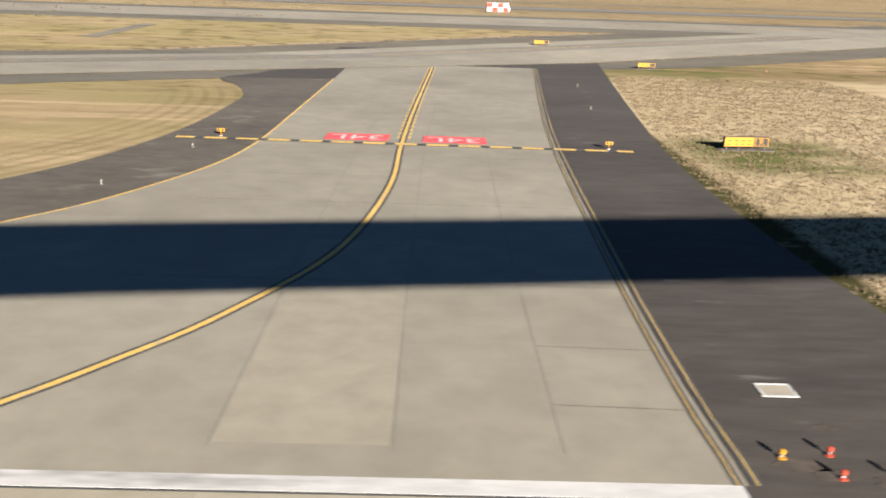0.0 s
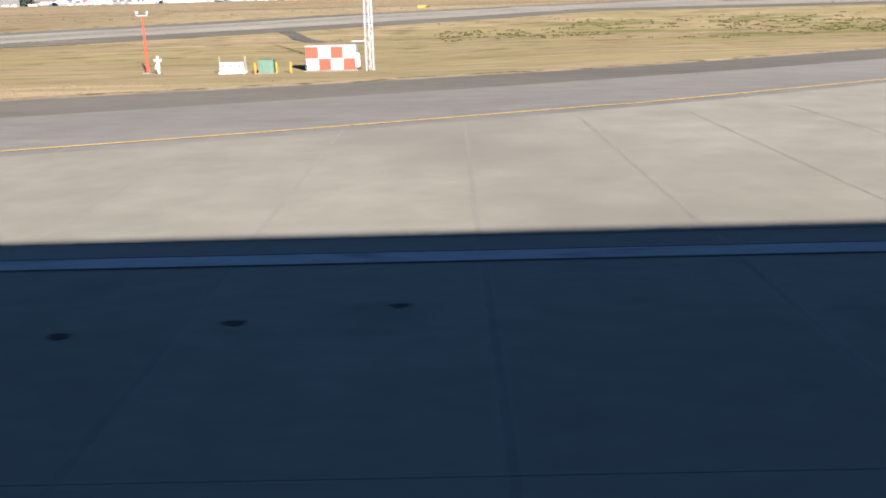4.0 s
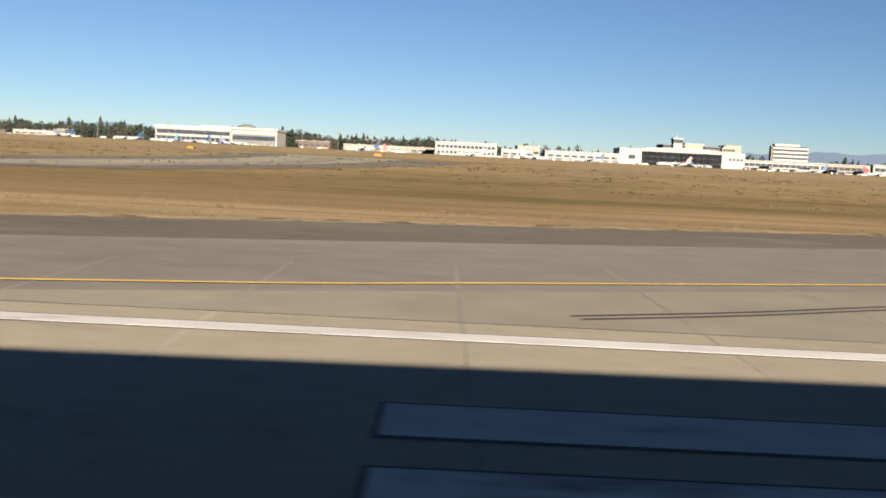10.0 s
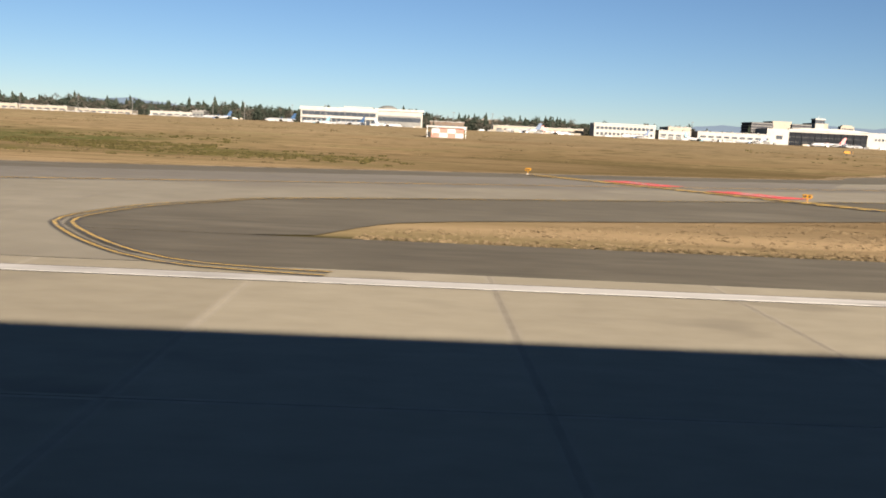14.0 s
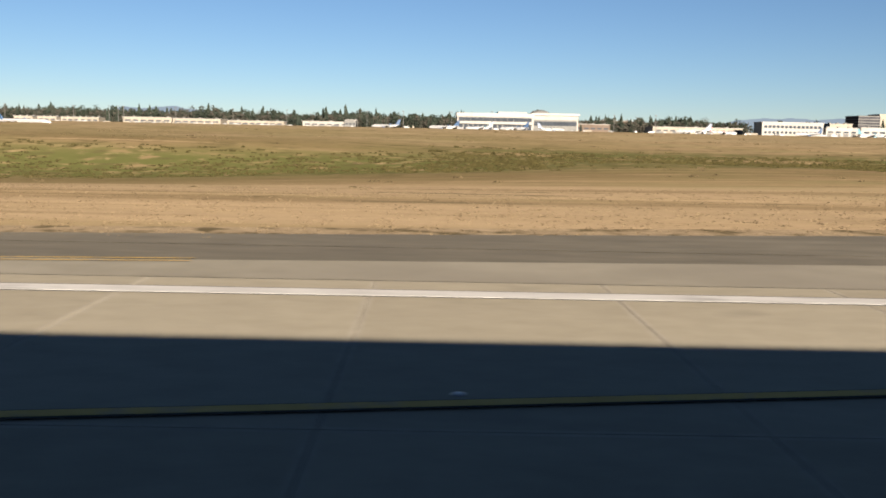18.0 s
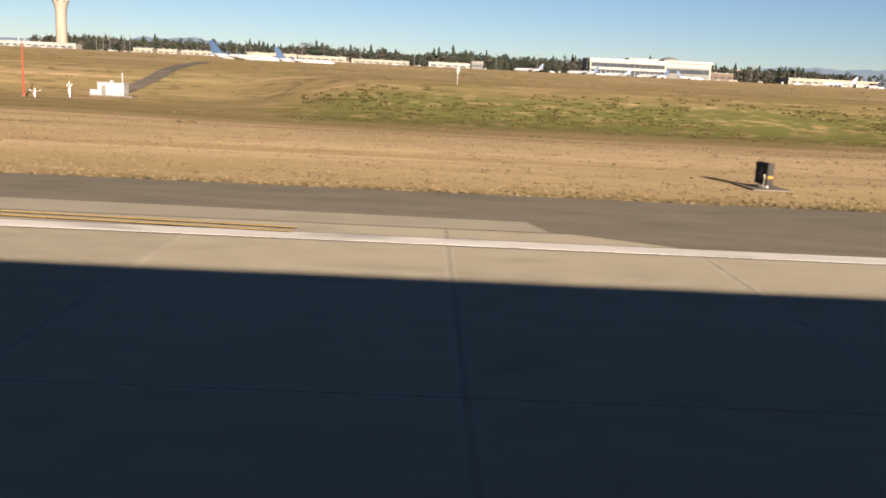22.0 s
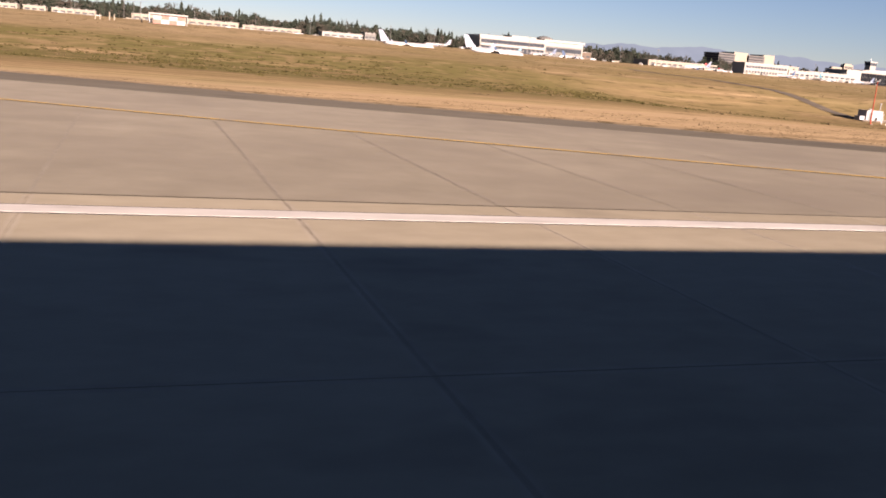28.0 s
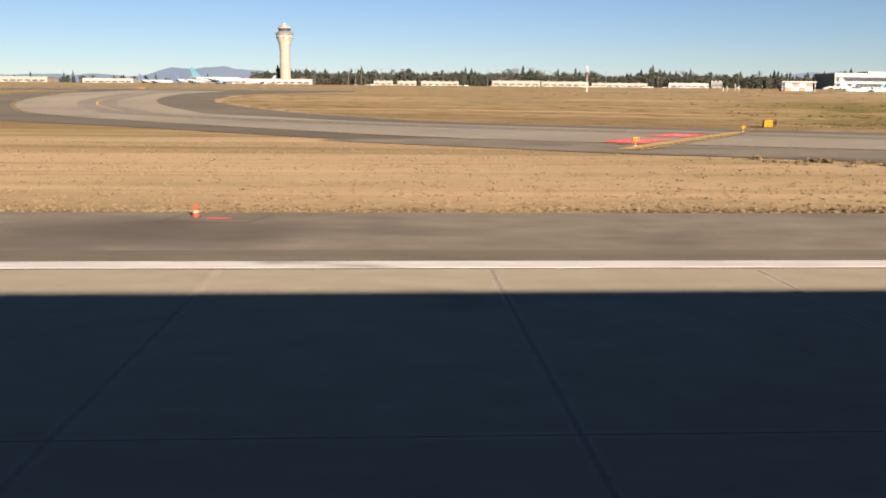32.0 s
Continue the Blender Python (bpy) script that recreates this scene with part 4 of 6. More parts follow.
# ---------------------------------------------------------------- airfield furniture
def guidance_sign(x, y, turn, length=5.4, high=1.15, label="yellow and black lighted taxiway sign on a concrete pad", letter="", deep=0.16, foot=0.34):
    """A long sign box on short legs: yellow face with a framed black end panel, black back and ends."""
    root = empty("taxiway_sign", x, y, land(x, y), label, "sign", "taxiway signs", turn)
    h, low, top = length / 2, foot + 0.06, foot + high - 0.06
    part("pad", boxes((-h - 0.5, h + 0.5, -0.7, 0.7, 0.0, 0.06), bevel=0.02), GRAVEL, root)
    part("housing", boxes((-h, h, -deep, deep, foot, foot + high), bevel=0.02), SIGN_BLACK, root)
    face = part("face", boxes((-h + 0.05, h * 0.3, -deep - 0.025, -deep + 0.01, low, top)), SIGN_YELLOW, root, "bright yellow legend face")
    end = part("end_face", boxes((h * 0.33, h - 0.05, -deep - 0.025, -deep + 0.01, low, top)), SIGN_BLACK, root)
    for a in (-0.84, -0.55, -0.26, 0.03):
        for z in (low + high * 0.16, low + high * 0.5):
            part("legend_bar", boxes((a * h, (a + 0.17) * h, -deep - 0.035, -deep - 0.026, z, z + 0.1 * high)), SIGN_BLACK, face)
    for row in ((h * 0.36, h - 0.08, top - 0.08, top - 0.03), (h * 0.36, h - 0.08, low + 0.03, low + 0.08), (h * 0.36, h * 0.36 + 0.07, low + 0.08, top - 0.08), (h - 0.15, h - 0.08, low + 0.08, top - 0.08)):
        part("border_bar", boxes((row[0], row[1], -deep - 0.035, -deep - 0.026, row[2], row[3])), SIGN_YELLOW, end)
    if letter:
        words("letter", letter, high * 0.8, None, SIGN_YELLOW, root).matrix_basis = pose(h * 0.66, -deep - 0.04, foot + high / 2, 90)
    for k in (-0.85, -0.3, 0.3, 0.85):
        part("leg", turned([(0.05, 0.05), (0.05, foot + 0.02)], 8, k * h, 0), POLE, root)
    return root


def distance_sign(x, y):
    """A square black sign that stands across the runway's direction, seen nearly from its edge, on a pad."""
    root = empty("distance_sign", x, y, land(x, y), "black square runway distance sign on a concrete pad", "sign", "runway distance signs", 4)
    part("pad", boxes((-0.9, 0.9, -1.1, 1.1, 0.0, 0.06), bevel=0.02), GRAVEL, root)
    part("housing", boxes((-0.14, 0.14, -0.62, 0.62, 0.2, 1.16), bevel=0.03), SIGN_BLACK, root)
    for k in (-1, 1):
        face = part("face", boxes(sorted_box(k * 0.14, k * 0.155) + (-0.56, 0.56, 0.26, 1.1)), SIGN_BLACK, root)
        part("legend_bar", boxes(sorted_box(k * 0.155, k * 0.165) + (-0.12, 0.02, 0.45, 0.95)), CREAM_WALL, face)
        part("legend_bar", boxes(sorted_box(k * 0.155, k * 0.165) + (-0.12, 0.2, 0.62, 0.72)), CREAM_WALL, face)
    part("end_cap", boxes((-0.15, 0.15, -0.65, -0.61, 0.3, 1.1), bevel=0.012), SIGN_BLACK, root)
    part("tag", boxes((-0.1, 0.1, -0.665, -0.652, 0.5, 0.62)), SIGN_YELLOW, root, "small yellow plate")
    part("conduit", turned([(0.025, 0.05), (0.025, 0.5), (0.05, 0.54), (0.05, 0.66), (0.02, 0.69)], 8, -0.2, -0.5), CREAM_WALL, root, "pale conduit and junction box")
    for k in (-0.45, 0.45):
        part("leg", turned([(0.04, 0.05), (0.04, 0.22)], 8, 0, k), METAL, root)
    return root


def sorted_box(a, b):
    """The two ends of a box's side in rising order."""
    return (min(a, b), max(a, b))


def edge_light():
    root = empty("edge_light", 0, 0, 0, "small white runway edge light on a short post", "light", "runway edge lights")
    part("base", turned([(0.13, 0.0), (0.13, 0.025), (0.05, 0.05)], 10), CREAM_WALL, root)
    part("post", turned([(0.03, 0.04), (0.03, 0.2)], 8), CREAM_WALL, root)
    part("lens", turned([(0.045, 0.2), (0.065, 0.24), (0.065, 0.31), (0.035, 0.36), (0.0, 0.37)], 10), CREAM_WALL, root, "frosted white lens")
    return root


def guard_light():
    root = empty("guard_light", 0, 0, 0, "yellow runway guard light with two lamps on a post", "light", "runway guard lights")
    part("base", turned([(0.15, 0.0), (0.15, 0.04), (0.06, 0.08)], 10), METAL, root)
    part("post", turned([(0.05, 0.06), (0.045, 0.46)], 8), SIGN_YELLOW, root)
    part("housing", boxes((-0.36, 0.36, -0.1, 0.1, 0.44, 0.76), bevel=0.04), SIGN_YELLOW, root, "yellow lamp housing")
    for k in (-0.18, 0.18):
        lens = turned([(0.11, 0.0), (0.095, 0.03), (0.0, 0.045)], 12)
        bmesh.ops.transform(lens, matrix=pose(k, 0.1, 0.6, -90), verts=lens.verts[:])
        part("lens", lens, GLASS, root)
    return root


def cone(x, y):
    root = empty("marker_cone", x, y, land(x, y) + (0.045 if y < 33 else 0), "orange and white striped marker cone", "cone", "marker cones")
    part("foot", boxes((-0.15, 0.15, -0.15, 0.15, 0.0, 0.04), bevel=0.012), RUBBER, root)
    part("body", turned([(0.12, 0.04), (0.08, 0.25), (0.05, 0.42), (0.035, 0.5), (0.0, 0.51)], 14), ORANGE, root)
    part("band", turned([(0.1, 0.17), (0.083, 0.25)], 14), CREAM_WALL, root, "white reflective band")
    return root


def airfield_furniture():
    first = edge_light()
    first.matrix_basis = pose(-1603.3, 26.1, 0)
    for x in (-1664.3, -1725.2, -833.0):
        copy_thing(first, pose(x, 26.1, 0))
    for x, y in ((-33.7, 62.5), (-31.1, 78.2), (-41.5, 48.8), (-53.2, 37.2), (-294.3, 59.8), (-158.5, 27.5), (10.5, 113), (13, 140)):
        copy_thing(first, pose(x, y, 0))
    lamp = guard_light()
    lamp.matrix_basis = pose(-30, 84.6, 0, 0, 0, 180)
    for x, y, r in ((7.2, 83.4, 180), (-198.7, 100.3, 150), (-181.4, 67.0, 150), (-519.2, 108, 150), (-501.0, 68.4, 150), (-845, 109, 150), (-826.2, 71.5, 150),
                    (-1615.3, 76.0, 210), (-1593.6, 108, 210)):
        copy_thing(lamp, pose(x, y, 0, 0, 0, r))
    guidance_sign(21.1, 85.6, 6, 4.6, 1.0, letter="R")
    for x, y, letter in ((-175.5, 53.5, ""), (-495.2, 53.2, "P"), (-818.5, 52.2, "")):
        guidance_sign(x, y, -58, 3.5, 0.74, letter=letter, deep=0.28, foot=0.16)
    guidance_sign(-1574, 147, 46, 5.4, 1.2)
    for x, y, w in ((32, 176, 3.5), (15.9, 215, 3.5), (-267, 300, 4), (-655, 330, 4), (-715, 300, 3), (-1772, 505, 6)):
        guidance_sign(x, y, 0, w, 0.9, "small yellow taxiway sign standing in the grass")
    for x in (-128.8, -460, -787, -1158, -1231):
        distance_sign(x, 39.6)
    for x, y in ((-1642.35, 31.2), (-808.5, 32.9), (-483, 34.4), (56, 177)):
        cone(x, y)
    for x in (-482.7, -808.9, -1641.5):
        rim = [(x - 1.9, 30.0), (x + 1.1, 29.9), (x + 1.7, 31.9), (x - 1.3, 32.0)]
        patch = sheet("patch", rim, 0.011, WORN_ASPHALT, "faded square patch set in the asphalt shoulder", "pavement patch")
        for p, q in zip(rim, rim[1:] + rim[:1]):
            stripe("border", [p, q], 0.09, 0.015, GRAVEL, patch)
        sheet("patch_paint", [(x - 0.45, 30.75), (x + 0.3, 30.75), (x + 0.42, 31.05), (x - 0.33, 31.05)], 0.018, RED_LINE, "faded red paint mark on a worn patch", "pavement paint")
    sheet("dark_patch", [(-1532.5, 41.6), (-1526.4, 41.3), (-1526.1, 44.6), (-1532.2, 44.9)], 0.024, WORN_CONCRETE, "dark rectangular repair patch in the pale exit concrete", "pavement patch")
    for k, (x, y) in enumerate(((-1530.2, 22.2), (-1529.3, 22.6), (-1528.6, 22.0))):
        stripe("tyre_scuff", [(x, y), (x + 1.2, y + 0.35), (x + 2.6, y + 0.5 + 0.1 * k)], 0.16, 0.06, RUBBER, runway)
    for x, y in ((-1059.1, 13.0), (-1349.4, 14.7), (-697.0, 17.3), (-743.9, 9.9)):
        tagged(link_mesh("inset_light", turned([(0.12, 0.0), (0.11, 0.02), (0.06, 0.03), (0.0, 0.033)], 12, x, y), JET_WHITE), "flush pale metal runway light set in the concrete", "light", "inset lights")
    hatch = empty("hatch", 3.65, 30.05, 0.0, "white framed steel hatch cover in the dark asphalt", "hatch")
    for row in ((-0.7, 0.7, -0.6, -0.48), (-0.7, 0.7, 0.48, 0.6), (-0.7, -0.58, -0.48, 0.48), (0.58, 0.7, -0.48, 0.48)):
        part("frame_bar", boxes((*row, 0.0, 0.03), bevel=0.008), WHITE_LINE, hatch)
    part("cover", boxes((-0.58, 0.58, -0.48, 0.48, 0.0, 0.018)), PALE_CONCRETE, hatch)
    rng = random.Random(8)
    for x, y, r in ((-267.6, 17.1, 0.35), (-264.1, 17.7, 0.3), (-260.6, 18.6, 0.28), (2.5, 24.3, 1.0), (3.2, 23.7, 0.8), (5.0, 23.4, 0.7), (4.4, 27.0, 0.5), (-438.3, 29.1, 0.75)):
        ring = [(x + r * rng.uniform(0.6, 1.2) * math.cos(a * 0.45), y + 0.6 * r * rng.uniform(0.6, 1.2) * math.sin(a * 0.45)) for a in range(14)]
        sheet("stain", ring, 0.012, STAIN, "dark brown oil stain on the pavement", "stain")
    for x, y, mat, word in ((1.9, 24.75, SIGN_YELLOW, "yellow"), (3.6, 25.0, ORANGE, "red"), (5.2, 23.6, ORANGE, "red"), (3.4, 23.5, ORANGE, "red")):
        root = empty("end_light", x, y, 0.0, f"{word} threshold light standing on a dark stained base", "light", "threshold lights")
        part("base", turned([(0.15, 0.0), (0.15, 0.04), (0.06, 0.07)], 10), mat, root)
        part("post", turned([(0.035, 0.06), (0.035, 0.16)], 8), METAL, root)
        part("lamp", turned([(0.06, 0.16), (0.11, 0.2), (0.1, 0.3), (0.05, 0.35), (0.0, 0.36)], 10), mat, root)


airfield_furniture()


# ---------------------------------------------------------------- instrument sites
def lattice_mast(x, y, high, w, label, banded):
    root = empty("lattice_mast", x, y, land(x, y), label, "mast")
    n = int(high / 1.2)
    for cx, cy in ((-w, -w * 0.6), (w, -w * 0.6), (0, w)):
        part("leg", tube((cx, cy, 0), (cx, cy, high), 0.05, 6), JET_WHITE, root)
    for i in range(n):
        z0, z1 = i * high / n, (i + 1) * high / n
        mat = ORANGE if banded and (i // 3) % 2 else JET_WHITE
        bm = bmesh.new()
        for (ax, ay), (bx, by) in (((-w, -w * 0.6), (w, -w * 0.6)), ((w, -w * 0.6), (0, w)), ((0, w), (-w, -w * 0.6))):
            for p, q in (((ax, ay, z0), (bx, by, z1)), ((ax, ay, z1), (bx, by, z1))):
                t = tube(p, q, 0.028, 5)
                me = bpy.data.meshes.new("brace")
                t.to_mesh(me)
                t.free()
                bm.from_mesh(me)
                bpy.data.meshes.remove(me)
        part("brace", bm, mat, root)
    return root


def wind_pole(x, y, high):
    root = empty("wind_pole", x, y, land(x, y), "tapered orange pole with a small weather sensor on top", "pole")
    part("foot", boxes((-0.5, 0.5, -0.5, 0.5, 0, 0.15), bevel=0.03), GRAVEL, root)
    part("shaft", turned([(0.2, 0.1), (0.12, high * 0.6), (0.07, high)], 10), ORANGE, root)
    part("arm", tube((-0.6, 0, high), (0.6, 0, high), 0.05), JET_WHITE, root)
    for k in (-0.6, 0.6):
        part("sensor", turned([(0.05, high), (0.05, high + 0.25), (0.16, high + 0.3), (0.1, high + 0.5), (0.0, high + 0.52)], 8, k, 0), JET_WHITE, root)
    return root


def post(x, y, high, r, mat, name, label, category):
    return tagged(link_mesh(name, turned([(r, land(x, y)), (r, land(x, y) + high - r), (r * 0.5, land(x, y) + high)], 10, x, y), mat), label, category)


def weather_sensor(x, y, high, wide):
    """A slim steel post with a cross-arm, a small cabinet and two instrument heads."""
    root = empty("weather_sensor", x, y, land(x, y), "pale steel weather sensor post with a small cabinet", "sensor", "weather sensors")
    part("foot", boxes((-0.3, 0.3, -0.3, 0.3, 0, 0.1), bevel=0.02), GRAVEL, root)
    part("post", turned([(0.07, 0.05), (0.06, high)], 8), METAL, root)
    part("cabinet", boxes((-0.24, 0.24, -0.3, -0.06, high * 0.28, high * 0.58), bevel=0.03), JET_WHITE, root)
    part("arm", tube((-wide, 0, high * 0.72), (wide, 0, high * 0.72), 0.035), METAL, root)
    for k in (-wide, wide):
        part("head", turned([(0.04, high * 0.72), (0.11, high * 0.76), (0.11, high * 0.86), (0.03, high * 0.9)], 8, k, 0), JET_WHITE, root)
    part("tip", turned([(0.05, high), (0.09, high + 0.08), (0.0, high + 0.2)], 8), SIGN_YELLOW, root)
    return root


def checker_hut(x, y, w, d, h, canopy=False):
    """A shelter painted in red and white squares."""
    z = land(x, y)
    root = empty("equipment_hut", x, y, z, "hut painted in orange-red and white squares" + (" under flat white roof" if canopy else ""), "hut", "equipment huts")
    part("plinth", boxes((-w / 2 - 0.3, w / 2 + 0.3, -0.3, d + 0.3, 0, 0.15)), GRAVEL, root)
    part("wall", boxes((-w / 2, w / 2, 0, d, 0.1, h), bevel=0.03), JET_WHITE, root)
    for i in range(4):
        for j in range(2):
            if (i + j) % 2 == (1 if not canopy else 0):
                a, b = -w / 2 + i * w / 4, -w / 2 + (i + 1) * w / 4
                c, e = 0.14 + j * (h - 0.14) / 2, 0.14 + (j + 1) * (h - 0.14) / 2 - 0.03
                part("painted_square", boxes((a, b, -0.02, 0.01, c, e)), FADED_RED if canopy else ORANGE, root, "faded orange-red square")
    if canopy:
        part("roof", boxes((-w / 2 - 1.6, w / 2 + 0.9, -1.2, d + 0.6, h + 0.25, h + 0.75), bevel=0.05), ROOF, root)
        for k in (-w / 2 - 1.3, w / 2 + 0.6):
            part("post", tube((k, -0.9, 0), (k, -0.9, h + 0.3), 0.08), METAL, root)
        part("generator", boxes((-w / 2 - 1.5, -w / 2 - 0.25, 0.1, 1.4, 0.1, 1.7), bevel=0.08), SIGN_BLACK, root)
    else:
        part("roof", boxes((-w / 2 - 0.08, w / 2 + 0.08, -0.08, d + 0.08, h, h + 0.12), bevel=0.03), ROOF, root)
        part("cabinet", boxes((w / 2, w / 2 + 0.4, 0.2, 0.9, 0.4, 1.9), bevel=0.03), METAL, root)
        part("arm", tube((w / 2 - 0.3, 0.4, h + 0.5), (w / 2 + 1.3, 0.4, h + 0.5), 0.04), METAL, root)
    return root


def instrument_sites():
    y = 104.0
    checker_hut(-272.8, y, 5.6, 2.6, 2.75)
    lattice_mast(-268.3, y - 0.6, 19, 0.42, "tall white lattice antenna mast", False)
    wind_pole(-294.8, 107.2, 6.6)
    weather_sensor(-293.0, 105.5, 2.0, 0.35)
    z = land(-284, 102.5)
    cart = empty("equipment_rack", -283.7, 102.6, z, "white instrument rack with two tall stakes on a skid", "equipment")
    part("skid", boxes((-1.5, 1.5, -0.5, 0.5, 0.1, 0.3), bevel=0.03), METAL, cart)
    for k in (-1.0, -0.1, 0.85):
        part("cabinet", boxes((k - 0.4, k + 0.4, -0.35, 0.35, 0.3, 1.35), bevel=0.04), JET_WHITE, cart)
    for k in (-1.0, -0.1, 0.85):
        part("panel", boxes((k - 0.3, k + 0.25, -0.37, -0.34, 0.75, 1.2), bevel=0.01), GREY_WALL, cart)
    part("rail", tube((-1.4, -0.42, 0.55), (1.4, -0.42, 0.55), 0.04), METAL, cart)
    for k in (-1.45, 1.45):
        part("stake", tube((k, 0, 0), (k, 0, 2.0), 0.05), CREAM_WALL, cart)
    box_ob = empty("transformer_box", -279.9, 102.8, z, "dull green transformer box on a concrete pad", "cabinet")
    part("pad", boxes((-1.1, 1.1, -0.9, 0.9, 0, 0.14)), GRAVEL, box_ob)
    part("body", boxes((-0.85, 0.85, -0.65, 0.65, 0.1, 1.5), bevel=0.04), GREEN_BOX, box_ob)
    part("lid", boxes((-0.9, 0.9, -0.7, 0.7, 1.5, 1.58), bevel=0.03), GREEN_BOX, box_ob)
    for x in (-281.1, -278.7, -277.1):
        tagged(post(x, 102.2, 1.25, 0.09, SIGN_YELLOW, "bollard", "yellow steel bollard beside a green cabinet", "bollard"), group="yellow bollards")
    # the white site in the ditch
    hx, hy = -1311.6, 190.0
    z = land(hx, hy)
    hut = empty("glide_hut", hx, hy, z, "plain white equipment shelter with a side vent", "hut")
    part("plinth", boxes((-4.2, 4.6, -0.6, 3.6, 0, 0.3)), GRAVEL, hut)
    part("wall", boxes((-2.7, 2.7, 0, 3.2, 0.25, 2.75), bevel=0.06), JET_WHITE, hut)
    part("door", boxes((-1.9, -1.0, -0.04, 0.02, 0.3, 2.3), bevel=0.015), GREY_WALL, hut, "pale grey steel door")
    for k in (-0.2, 0.5):
        part("louvre", boxes((k, k + 0.5, -0.05, 0.02, 1.6, 2.1), bevel=0.01), METAL, hut)
    part("roof", boxes((-2.8, 2.8, -0.1, 3.3, 2.75, 2.9), bevel=0.05), ROOF, hut)
    part("vent", turned([(0.45, 2.85), (0.45, 3.2), (0.2, 3.3)], 12, -0.3, 1.5), JET_WHITE, hut)
    part("stack", turned([(0.13, 2.85), (0.13, 4.5), (0.2, 4.55), (0.2, 4.85), (0.0, 4.95)], 10, 2.2, 0.8), JET_WHITE, hut)
    part("annex", boxes((-4.4, -2.8, 0.4, 2.4, 0.25, 1.3), bevel=0.05), JET_WHITE, hut)
    part("air_unit", boxes((0.4, 2.1, -0.6, 0.0, 0.3, 1.1), bevel=0.05), JET_WHITE, hut)
    wind_pole(-1324.2, 178, 10.5)
    weather_sensor(-1321.2, 176, 1.7, 1.0)
    weather_sensor(-1316.9, 182, 3.1, 0.45)
    # white hut and canopied huts farther off
    hx, hy = -486.5, 275.0
    far_hut = empty("equipment_hut", hx, hy, land(hx, hy), "plain white equipment hut in the far grass", "hut", "equipment huts")
    part("wall", boxes((-3.1, 3.1, 0, 3, 0, 3.0), bevel=0.05), JET_WHITE, far_hut)
    part("roof", boxes((-3.2, 3.2, -0.1, 3.1, 3.0, 3.2), bevel=0.04), ROOF, far_hut)
    for x in (-492, -490.5, -480.5, -478, -466, -464.5):
        tagged(post(x, 275, 1.4, 0.18, JET_WHITE, "marker_post", "white marker post in the far grass", "post"), group="white marker posts")
    checker_hut(-1484, 337, 10.6, 4, 2.9, True)
    checker_hut(-851, 268, 9.5, 4, 2.8, True)
    checker_hut(14, 338, 8, 4, 3.2, False)
    lattice_mast(-1564, 339, 9.6, 0.25, "thin red and white banded lattice mast", True)
    for x, h in ((-1508.5, 1.8), (-1507, 2.0), (-1503.8, 3.0), (-1502.2, 2.2), (-1493, 2.0), (-1561.8, 2.4)):
        tagged(post(x, 349, h, 0.22, CREAM_WALL, "marker_post", "white marker post in the far grass", "post"), group="white marker posts")
    def road(name, pts, w, material=OLD_ASPHALT):
        curve = flow(pts, 6)
        bm = bmesh.new()
        prev = None
        for i, p in enumerate(curve):
            d = (curve[min(i + 1, len(curve) - 1)] - curve[max(i - 1, 0)]).normalized()
            nrm = Vector((-d.y, d.x)) * w / 2
            pair = [bm.verts.new((q.x, q.y, land(q.x, q.y) + 0.07)) for q in (p + nrm, p, p - nrm)]
            if prev:
                for a in range(2):
                    bm.faces.new((prev[a], prev[a + 1], pair[a + 1], pair[a]))
            prev = pair
        tagged(link_mesh(name, bm, material), "dark paved access track through the grass", "track", kind="structure")
    mark = empty("marker_post", -1240.0, 189.0, land(-1240.0, 189.0), "white teardrop marker on a thin post in the grass", "post", "white marker posts")
    part("post", turned([(0.06, 0.0), (0.06, 2.2)], 8), JET_WHITE, mark)
    part("head", turned([(0.07, 2.0), (0.33, 2.6), (0.48, 3.1), (0.38, 3.45), (0.0, 3.6)], 12), JET_WHITE, mark)
    road("track_1", [(-1313, 196), (-1312.5, 206), (-1311, 221), (-1312.5, 242), (-1316, 270), (-1320, 303)], 4.4)
    road("track_2", [(-283, 168), (-286, 176), (-292.4, 197), (-296, 207)], 3.4)
    road("track_3", [(-86, 204), (-84, 220), (-82, 236)], 4.0, WORN_ASPHALT)


instrument_sites()


